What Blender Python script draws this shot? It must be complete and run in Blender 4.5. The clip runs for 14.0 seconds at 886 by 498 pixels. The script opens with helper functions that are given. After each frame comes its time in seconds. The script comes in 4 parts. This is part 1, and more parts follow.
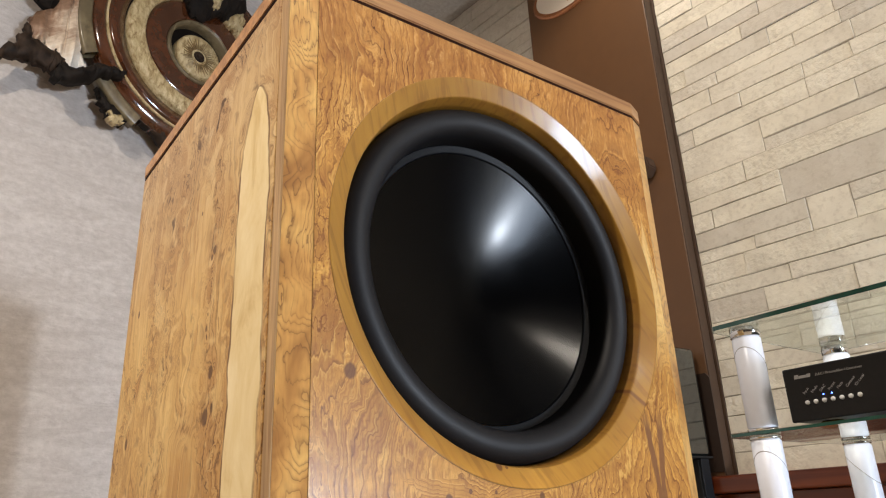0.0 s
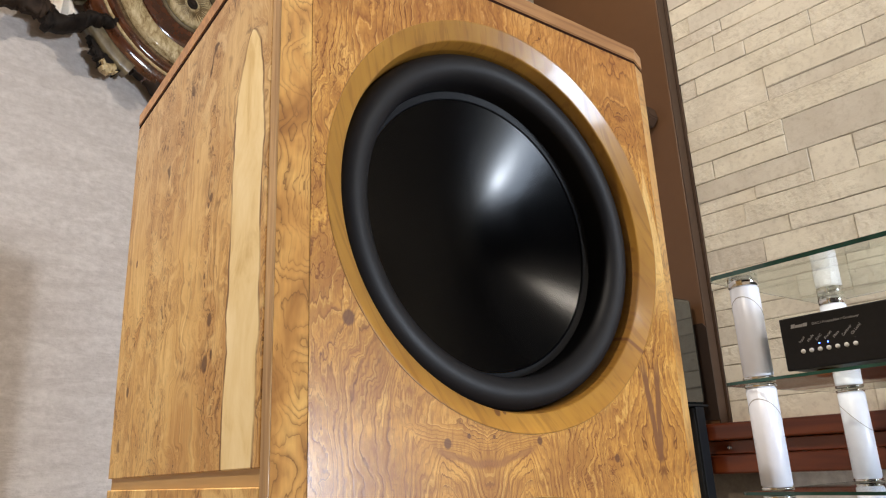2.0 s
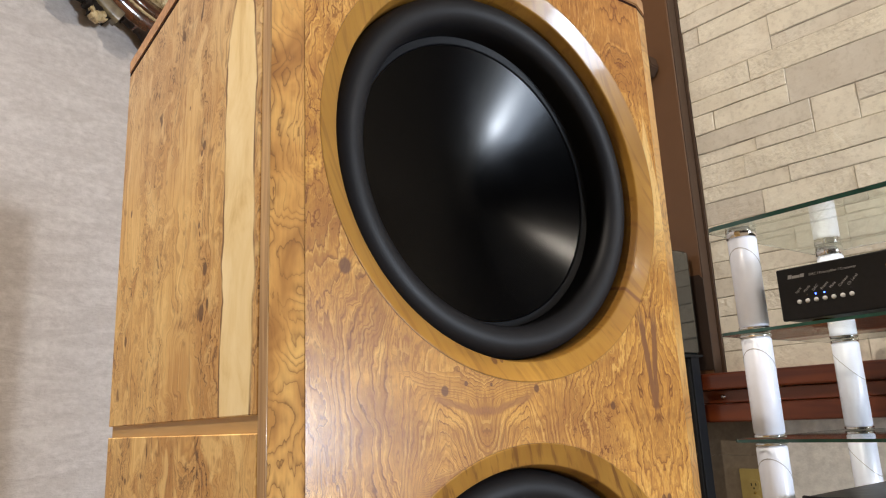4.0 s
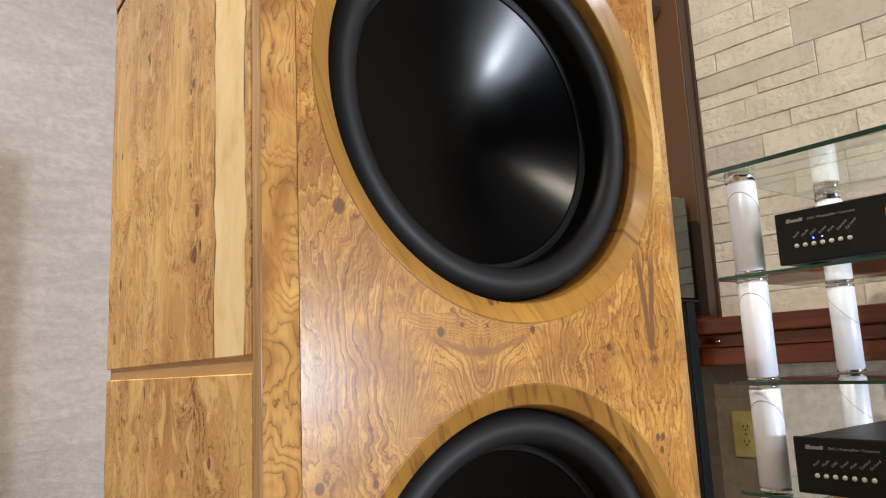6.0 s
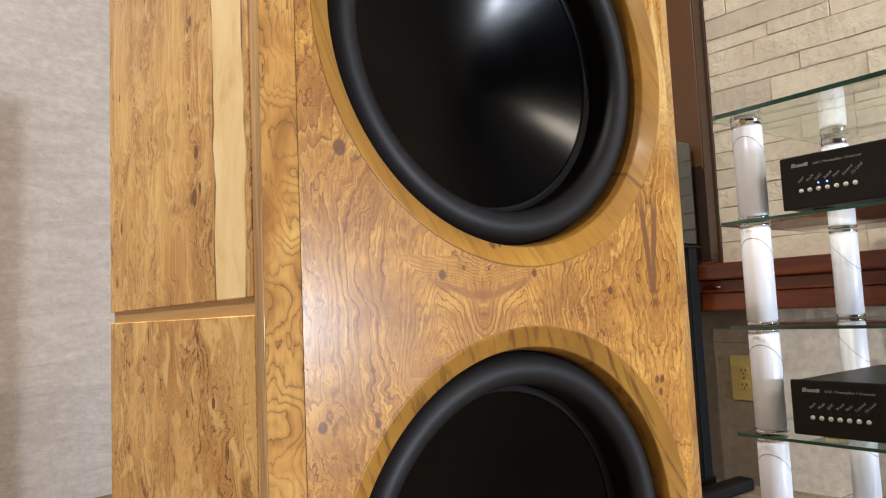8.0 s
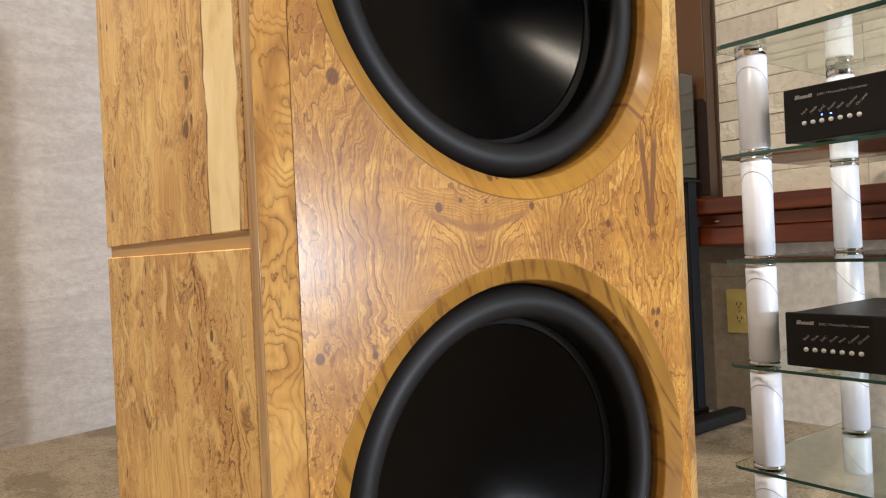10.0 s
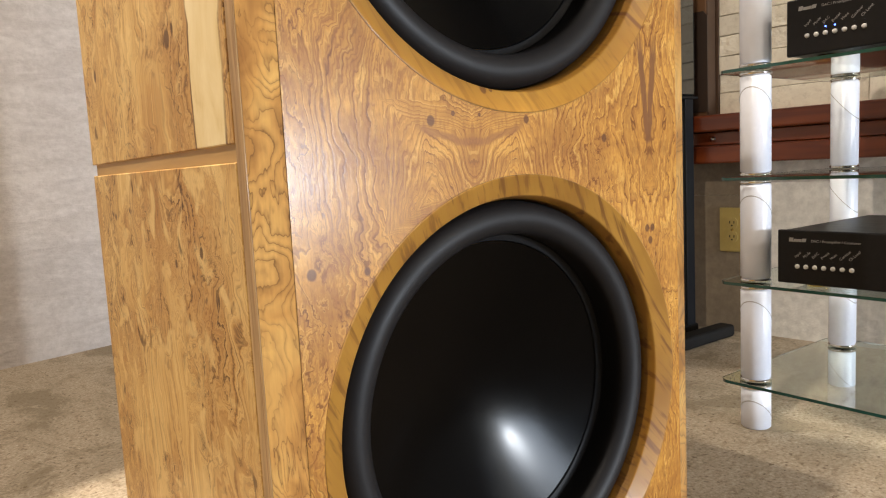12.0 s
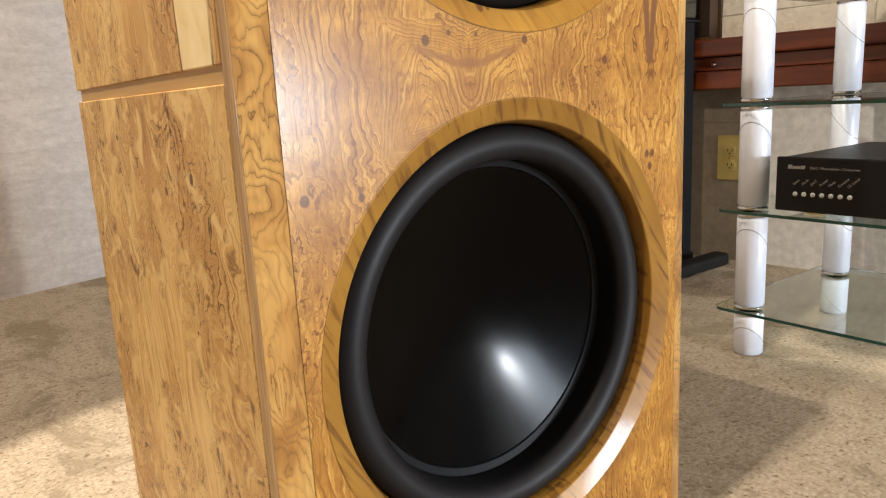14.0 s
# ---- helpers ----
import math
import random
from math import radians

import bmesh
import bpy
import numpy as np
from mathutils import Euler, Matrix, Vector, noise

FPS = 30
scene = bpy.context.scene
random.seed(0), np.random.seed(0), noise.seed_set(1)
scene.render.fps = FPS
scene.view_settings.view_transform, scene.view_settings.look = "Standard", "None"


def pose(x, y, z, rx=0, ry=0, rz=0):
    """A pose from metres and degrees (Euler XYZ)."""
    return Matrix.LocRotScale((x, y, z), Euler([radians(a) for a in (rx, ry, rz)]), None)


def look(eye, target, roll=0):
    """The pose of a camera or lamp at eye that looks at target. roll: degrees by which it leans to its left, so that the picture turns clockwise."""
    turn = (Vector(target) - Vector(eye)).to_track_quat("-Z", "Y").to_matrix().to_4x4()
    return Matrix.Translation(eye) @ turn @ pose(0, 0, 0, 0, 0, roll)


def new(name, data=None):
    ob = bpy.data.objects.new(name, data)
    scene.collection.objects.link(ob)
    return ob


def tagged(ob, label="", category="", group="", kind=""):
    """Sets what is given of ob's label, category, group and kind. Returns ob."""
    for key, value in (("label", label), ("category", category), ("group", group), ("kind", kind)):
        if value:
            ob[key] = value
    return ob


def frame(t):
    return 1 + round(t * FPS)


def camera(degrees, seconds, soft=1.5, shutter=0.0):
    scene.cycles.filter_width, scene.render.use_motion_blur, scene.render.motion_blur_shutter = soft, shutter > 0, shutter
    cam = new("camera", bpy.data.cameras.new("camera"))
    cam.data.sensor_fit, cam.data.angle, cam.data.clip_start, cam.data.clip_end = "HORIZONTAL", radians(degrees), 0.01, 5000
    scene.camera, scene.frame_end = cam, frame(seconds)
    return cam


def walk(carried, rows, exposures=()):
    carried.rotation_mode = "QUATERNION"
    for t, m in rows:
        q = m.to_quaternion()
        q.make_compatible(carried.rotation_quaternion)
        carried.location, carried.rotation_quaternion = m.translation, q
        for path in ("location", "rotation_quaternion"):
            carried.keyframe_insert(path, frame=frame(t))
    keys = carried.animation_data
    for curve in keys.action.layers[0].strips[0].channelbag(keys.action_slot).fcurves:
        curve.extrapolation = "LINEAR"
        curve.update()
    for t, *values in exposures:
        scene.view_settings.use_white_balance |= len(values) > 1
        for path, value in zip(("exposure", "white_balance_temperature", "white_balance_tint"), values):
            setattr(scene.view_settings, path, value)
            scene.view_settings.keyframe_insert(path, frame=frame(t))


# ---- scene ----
cam = camera(63.2, 14.0, soft=1.15)
PATH = [
    (0, (-0.246, -0.504, 0.556), (0.876, 0.991, 1.267), -2.6),
    (0.5, (-0.245, -0.503, 0.556), (0.883, 1.004, 1.232), -2.6),
    (1, (-0.244, -0.502, 0.555), (0.891, 1.014, 1.198), -2.6),
    (1.5, (-0.243, -0.5, 0.554), (0.898, 1.024, 1.167), -2.6),
    (2, (-0.242, -0.499, 0.553), (0.903, 1.032, 1.14), -2.6),
    (2.5, (-0.242, -0.499, 0.554), (0.908, 1.04, 1.111), -2.6),
    (3, (-0.241, -0.497, 0.553), (0.914, 1.047, 1.082), -2.6),
    (5.5, (-0.232, -0.489, 0.547), (0.947, 1.088, 0.899), -2.7),
    (6, (-0.231, -0.487, 0.546), (0.952, 1.094, 0.866), -2.7),
    (6.5, (-0.231, -0.487, 0.546), (0.954, 1.1, 0.829), -2.6),
    (7, (-0.23, -0.486, 0.545), (0.955, 1.107, 0.793), -2.6),
    (9.5, (-0.226, -0.482, 0.542), (0.958, 1.13, 0.585), -2.6),
    (10, (-0.224, -0.481, 0.541), (0.96, 1.131, 0.536), -2.7),
    (10.5, (-0.223, -0.479, 0.54), (0.962, 1.131, 0.481), -2.8),
    (11, (-0.221, -0.477, 0.539), (0.964, 1.13, 0.421), -2.8),
    (11.5, (-0.219, -0.475, 0.537), (0.965, 1.127, 0.365), -2.9),
    (12, (-0.218, -0.474, 0.536), (0.964, 1.123, 0.312), -2.9),
    (12.5, (-0.217, -0.471, 0.535), (0.964, 1.119, 0.26), -2.9),
    (13, (-0.216, -0.47, 0.534), (0.96, 1.114, 0.208), -3.0),
    (13.5, (-0.214, -0.468, 0.532), (0.958, 1.11, 0.161), -3.1),
    (14, (-0.213, -0.466, 0.531), (0.954, 1.105, 0.117), -3.1),
]
walk(cam, [(t, look(eye, target, roll)) for t, eye, target, roll in PATH],
     [(0, -0.11, 6500, 10), (6.5, -0.06, 6550, 10), (14, 0.02, 6900, 10)])

# ---- light ----
world = bpy.data.worlds.new("world")
scene.world = world
world.use_nodes = True
world.node_tree.nodes["Background"].inputs["Color"].default_value = (1.0, 0.9, 0.78, 1)
world.node_tree.nodes["Background"].inputs["Strength"].default_value = 0.03


def ceiling_spot(name, eye, target, watts, cone, blend, size, colour=(1.0, 0.87, 0.70)):
    data = bpy.data.lights.new(name, "SPOT")
    data.energy, data.spot_size, data.spot_blend = watts, radians(cone), blend
    data.shadow_soft_size, data.color = size, colour
    ob = new(name, data)
    ob.matrix_world = look(eye, target)
    return ob


def window_light(name, eye, target, wide, tall, watts, colour):
    data = bpy.data.lights.new(name, "AREA")
    data.shape, data.size, data.size_y = "RECTANGLE", wide, tall
    data.energy, data.color = watts, colour
    ob = new(name, data)
    ob.matrix_world = look(eye, target)
    return ob


CEIL = 2.95
WARM = (1.0, 0.89, 0.76)
ceiling_spot("downlight", (-0.31, -0.03, CEIL - 0.06), (0.35, -0.08, 0), 145, 41, 0.05, 0.02, WARM)
# added twin of the first lamp, brightening only the tower's left side and floor
ceiling_spot("downlight", (-0.29, 0.0, CEIL - 0.06), (0.094, 0.426, 0), 430, 19.5, 0.05, 0.03, WARM)
# added fill lamp, unseen, that brightens the stone wall above the rack
ceiling_spot("downlight", (1.15, 0.55, CEIL - 0.06), (1.3, 0.4, 0), 33, 140, 0.4, 0.03, WARM)
ceiling_spot("downlight", (-1.50, -0.20, CEIL - 0.06), (-0.6, 0.3, 0.3), 195, 140, 0.5, 0.03, WARM)
ceiling_spot("downlight", (-0.75, 0.85, CEIL - 0.06), (-0.6, 1.0, 0), 80, 72, 0.7, 0.03, WARM)
ceiling_spot("downlight", (0.92, -3.62, CEIL - 0.06), (0.8, -2.0, 0), 150, 110, 0.5, 0.06, WARM)
ceiling_spot("downlight", (1.80, -2.9, CEIL - 0.06), (1.3, -2.2, 0), 26, 80, 0.5, 0.05, WARM)
window_light("window_light", (1.66, -4.42, 0.50), (1.66, 0, 0.50), 0.98, 0.70, 110, (0.68, 0.81, 1.0))
# compact source added in the opening for the bright core of the cones' highlights
window_light("window_sun_light", (1.86, -4.40, 0.49), (1.0, 0, 0.55), 0.13, 0.16, 120, (0.84, 0.91, 1.0))


# ---- materials ----
class Tree:
    """Short-hand for building node materials."""

    def __init__(self, name):
        self.mat = bpy.data.materials.new(name)
        self.mat.use_nodes = True
        self.nodes, self.links = self.mat.node_tree.nodes, self.mat.node_tree.links
        self.bsdf = self.nodes["Principled BSDF"]

    def put(self, kind, **values):
        node = self.nodes.new(kind)
        for key, value in values.items():
            setattr(node, key, value)
        return node

    def feed(self, socket, value):
        if isinstance(value, bpy.types.NodeSocket):
            self.links.new(value, socket)
        elif value is not None:
            socket.default_value = value

    def math(self, op, a, b=None, c=None, clamp=False):
        node = self.put("ShaderNodeMath", operation=op, use_clamp=clamp)
        for socket, value in zip(node.inputs, (a, b, c)):
            self.feed(socket, value)
        return node.outputs[0]

    def coords(self):
        return self.put("ShaderNodeTexCoord").outputs["Object"]

    def split(self, vector):
        node = self.put("ShaderNodeSeparateXYZ")
        self.feed(node.inputs[0], vector)
        return node.outputs

    def join(self, x=0.0, y=0.0, z=0.0):
        node = self.put("ShaderNodeCombineXYZ")
        for socket, value in zip(node.inputs, (x, y, z)):
            self.feed(socket, value)
        return node.outputs[0]

    def scaled(self, vector, sx, sy, sz, offset=(0, 0, 0), turn=(0, 0, 0)):
        node = self.put("ShaderNodeMapping")
        self.feed(node.inputs["Vector"], vector)
        node.inputs["Scale"].default_value = (sx, sy, sz)
        node.inputs["Location"].default_value = offset
        node.inputs["Rotation"].default_value = [radians(a) for a in turn]
        return node.outputs[0]

    def noise(self, vector, scale, detail=2.0, rough=0.5, distort=0.0):
        node = self.put("ShaderNodeTexNoise")
        self.feed(node.inputs["Vector"], vector)
        node.inputs["Scale"].default_value, node.inputs["Detail"].default_value = scale, detail
        node.inputs["Roughness"].default_value, node.inputs["Distortion"].default_value = rough, distort
        return node.outputs["Fac"]

    def ramp(self, value, *stops, ease="LINEAR"):
        """stops: (position, grey or rgb)."""
        node = self.put("ShaderNodeValToRGB")
        self.feed(node.inputs[0], value)
        bar = node.color_ramp
        bar.interpolation = ease
        while len(bar.elements) < len(stops):
            bar.elements.new(0.5)
        for element, (at, tone) in zip(bar.elements, stops):
            element.position = at
            element.color = (*tone, 1) if isinstance(tone, tuple) else (tone, tone, tone, 1)
        return node.outputs[0]

    def mix(self, factor, a, b, how="MIX"):
        node = self.put("ShaderNodeMix", data_type="RGBA", blend_type=how)
        sockets = [s for s in node.inputs if s.enabled]
        for socket, value in zip(sockets, (factor, a, b)):
            if isinstance(value, tuple) and len(value) == 3:
                value = (*value, 1)
            self.feed(socket, value)
        return [s for s in node.outputs if s.enabled][0]

    def bump(self, height, strength, distance, coat=False):
        node = self.put("ShaderNodeBump")
        self.feed(node.inputs["Height"], height)
        node.inputs["Strength"].default_value, node.inputs["Distance"].default_value = strength, distance
        self.links.new(node.outputs[0], self.bsdf.inputs["Normal"])
        if coat:
            self.links.new(node.outputs[0], self.bsdf.inputs["Coat Normal"])

    def done(self, colour=None, rough=0.5, metal=0.0, coat=0.0, coat_rough=0.1, spec=0.5):
        if isinstance(colour, tuple) and len(colour) == 3:
            colour = (*colour, 1)
        self.feed(self.bsdf.inputs["Base Color"], colour)
        self.feed(self.bsdf.inputs["Roughness"], rough)
        self.bsdf.inputs["Metallic"].default_value = metal
        self.bsdf.inputs["Coat Weight"].default_value = coat
        self.bsdf.inputs["Coat Roughness"].default_value = coat_rough
        self.bsdf.inputs["Specular IOR Level"].default_value = spec
        return self.mat


def plain(name, colour, rough=0.5, metal=0.0, coat=0.0, spec=0.5, speck=0.08, scale=60):
    """A nearly plain surface with slight uneven tone and gloss."""
    t = Tree(name)
    p = t.coords()
    n = t.noise(p, scale, 4, 0.6)
    dark = tuple(c * (1 - speck) for c in colour)
    light = tuple(min(1, c * (1 + speck)) for c in colour)
    r = t.math("MULTIPLY_ADD", t.noise(p, scale * 0.3, 3), 0.12, rough - 0.06)
    return t.done(t.ramp(n, (0.3, dark), (0.7, light)), r, metal, coat, spec=spec)


def spots(t, u, v, places):
    """A mask of small round marks at (u, v, radius)."""
    total = None
    for pu, pv, r in places:
        du = t.math("MULTIPLY", t.math("SUBTRACT", u, pu), 1.25 / r)
        dv = t.math("MULTIPLY", t.math("SUBTRACT", v, pv), 1.05 / r)
        d = t.math("ADD", t.math("MULTIPLY", du, du), t.math("MULTIPLY", dv, dv))
        m = t.math("MULTIPLY", t.math("SUBTRACT", 1.0, d), 2.0, clamp=True)
        total = m if total is None else t.math("MAXIMUM", total, m)
    return total


def olive_front():
    """Book-matched olive-ash burl veneer under lacquer: mirrored leaves with map-like contour figure."""
    t = Tree("olive_burl_veneer")
    x, y, z = t.split(t.coords())
    u = t.math("PINGPONG", t.math("ADD", x, 0.770), 0.235)
    p = t.join(u, 0.0, z)
    slow = t.math("MULTIPLY", t.noise(t.scaled(p, 1, 1, 0.50), 6.0, 2.0, 0.5, 0.8), 15.0)
    wavy = t.math("MULTIPLY", t.noise(t.scaled(p, 1, 1, 0.40), 18, 4.0, 0.60, 1.0), 6.0)
    # burred places, chiefly low down beside the corner, where the figure breaks into eyes and swirls
    place = t.math("MULTIPLY", spots(t, x, z, ((0.065, 0.385, 0.105), (0.40, 0.935, 0.045), (0.40, 0.20, 0.06), (0.30, 0.545, 0.05))), 0.6)
    burr = t.math("ADD", t.ramp(t.noise(t.scaled(p, 1, 1, 0.9), 8, 2, 0.5), (0.47, 0.0), (0.64, 1.0)), place, clamp=True)
    crinkle = t.math("MULTIPLY", t.noise(t.scaled(p, 0.9, 1, 0.7), 46, 4, 0.62, 1.0), t.math("MULTIPLY_ADD", burr, 3.6, 0.9))
    field = t.math("ADD", t.math("ADD", slow, wavy), t.math("MULTIPLY_ADD", u, 95.0, crinkle))
    # nested V figure round the joint between two leaves, below the upper opening
    high = t.math("ABSOLUTE", t.math("MULTIPLY", t.math("SUBTRACT", z, 0.538), 19.0))
    nest = t.math("MULTIPLY", t.math("SUBTRACT", 1.0, t.math("MAXIMUM", high, t.math("MULTIPLY", u, 11.0))), 2.2, clamp=True)
    nest = t.math("MULTIPLY", nest, t.math("SUBTRACT", z, 0.640))
    field = t.math("MULTIPLY_ADD", nest, -110.0, field)
    patch = t.noise(t.scaled(p, 1, 1, 0.8), 9.0, 2.0, 0.5)
    # dark lines of uneven strength with a brown shade behind them
    band = t.math("FRACT", field)
    width = t.ramp(t.noise(p, 34, 3), (0.34, 0.25), (0.62, 1.0))
    line = t.ramp(band, (0.0, 0.25), (0.03, 1.0), (0.12, 0.80), (0.20, 0.18), (0.30, 0.0), (0.96, 0.0), (1.0, 0.25))
    line = t.math("MULTIPLY", t.math("MULTIPLY", line, width), t.ramp(patch, (0.38, 0.35), (0.48, 1.0)))
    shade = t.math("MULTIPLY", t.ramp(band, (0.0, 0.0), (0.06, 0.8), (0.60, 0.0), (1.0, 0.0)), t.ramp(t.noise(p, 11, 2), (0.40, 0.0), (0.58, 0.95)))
    # close fine lines between the bold ones
    hair = t.ramp(t.math("FRACT", t.math("MULTIPLY", field, 3.1)), (0.0, 0.3), (0.09, 1.0), (0.30, 0.35), (0.50, 0.0), (1.0, 0.2))
    hair = t.math("MULTIPLY", hair, t.ramp(t.noise(p, 15, 3), (0.38, 0.95), (0.60, 0.12)))
    tone = t.ramp(t.noise(p, 14, 4, 0.6, 1.2), (0.28, (0.29, 0.135, 0.033)), (0.43, (0.45, 0.236, 0.056)), (0.56, (0.58, 0.322, 0.076)), (0.72, (0.72, 0.450, 0.130)))
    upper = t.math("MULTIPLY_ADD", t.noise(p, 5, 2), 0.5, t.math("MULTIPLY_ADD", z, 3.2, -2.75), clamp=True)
    fibre = t.noise(t.join(t.math("MULTIPLY", field, 0.030), 0.0, t.math("MULTIPLY", z, 0.22)), 62, 3, 0.65)
    tone = t.mix(t.math("MULTIPLY", t.ramp(fibre, (0.34, 0.75), (0.50, 0.0)), t.ramp(patch, (0.40, 0.35), (0.50, 1.0))), tone, (0.35, 0.163, 0.042))
    tone = t.mix(t.ramp(fibre, (0.52, 0.0), (0.66, 0.6)), tone, (0.78, 0.520, 0.165))
    tone = t.mix(shade, tone, (0.34, 0.155, 0.042))
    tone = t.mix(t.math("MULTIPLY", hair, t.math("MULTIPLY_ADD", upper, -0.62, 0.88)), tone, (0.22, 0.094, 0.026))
    tone = t.mix(t.math("MULTIPLY", line, 0.95), tone, (0.125, 0.044, 0.010))
    fine = t.noise(t.scaled(p, 1, 1, 0.22), 300, 3, 0.6)
    tone = t.mix(t.ramp(fine, (0.34, 0.55), (0.52, 0.0)), tone, (0.24, 0.10, 0.03))
    tone = t.mix(1.0, tone, (0.97, 0.865, 0.70), "MULTIPLY")
    # cooler light higher up, put into the colour as a tint by height
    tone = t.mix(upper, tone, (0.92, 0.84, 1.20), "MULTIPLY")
    wedge = t.math("SUBTRACT", t.math("MULTIPLY", t.math("SUBTRACT", 0.900, z), 0.16), t.math("ABSOLUTE", t.math("SUBTRACT", x, 0.436)))
    wedge = t.math("MULTIPLY", t.math("MULTIPLY", wedge, 300.0, clamp=True), t.math("MULTIPLY", t.math("SUBTRACT", z, 0.70), 14.0, clamp=True))
    wedge = t.math("MULTIPLY", wedge, t.ramp(fibre, (0.36, 0.35), (0.52, 0.75)))
    tone = t.mix(wedge, tone, (0.72, 0.480, 0.185))
    sag = t.math("ADD", z, t.math("MULTIPLY", t.math("MULTIPLY", u, u), -3.2))
    sag = t.math("ABSOLUTE", t.math("ADD", sag, t.math("MULTIPLY_ADD", t.noise(p, 45, 3), 0.016, -0.5660)))
    brow = t.math("MULTIPLY", t.math("SUBTRACT", 0.0042, sag), 420.0, clamp=True)
    brow = t.math("MULTIPLY", brow, t.math("MULTIPLY", t.math("SUBTRACT", 0.060, u), 90.0, clamp=True))
    brow = t.math("MULTIPLY", brow, t.math("MULTIPLY", t.math("SUBTRACT", 0.30, x), 60.0, clamp=True))
    tone = t.mix(t.math("MULTIPLY", brow, 0.75), tone, (0.27, 0.115, 0.036))
    knots = spots(t, x, z, ((0.034, 0.673, 0.008), (0.127, 0.574, 0.0055), (0.335, 0.557, 0.005), (0.399, 0.463, 0.0048), (0.408, 0.463, 0.0048), (0.404, 0.450, 0.005),
                            (0.013, 0.463, 0.0055), (0.232, 0.575, 0.0045), (0.150, 0.580, 0.0028), (0.178, 0.579, 0.0022), (0.06, 0.46, 0.004)))
    tone = t.mix(t.math("MULTIPLY", knots, 0.85), tone, (0.11, 0.042, 0.018))
    # the long dark double streak that narrows to a point beside the lower edge of the upper opening
    side = t.math("ABSOLUTE", t.math("SUBTRACT", x, 0.403))
    reach = t.math("MULTIPLY", t.math("SUBTRACT", z, 0.549), 0.11)
    off = t.math("ABSOLUTE", t.math("SUBTRACT", side, reach))
    width = t.math("MULTIPLY_ADD", t.noise(p, 40, 2), 0.008, 0.0010)
    streak = t.math("MULTIPLY", t.math("SUBTRACT", width, off), 500.0, clamp=True)
    streak = t.math("MULTIPLY", streak, t.math("MULTIPLY", t.math("SUBTRACT", z, 0.549), 200.0, clamp=True))
    streak = t.math("MULTIPLY", streak, t.math("MULTIPLY", t.math("SUBTRACT", 0.665, z), 40.0, clamp=True))
    tone = t.mix(t.math("MULTIPLY", streak, 0.92), tone, (0.17, 0.070, 0.026))
    pores = t.ramp(t.noise(t.scaled(p, 1, 1, 0.5), 420, 2, 0.6), (0.36, 0.0), (0.50, 1.0))
    t.bump(t.math("ADD", t.math("MULTIPLY", t.math("ADD", line, hair), -0.5), t.math("MULTIPLY_ADD", pores, 0.5, t.noise(p, 120, 2))), 0.04, 0.001, True)
    return t.done(tone, 0.42, coat=0.26, coat_rough=0.22, spec=0.16)


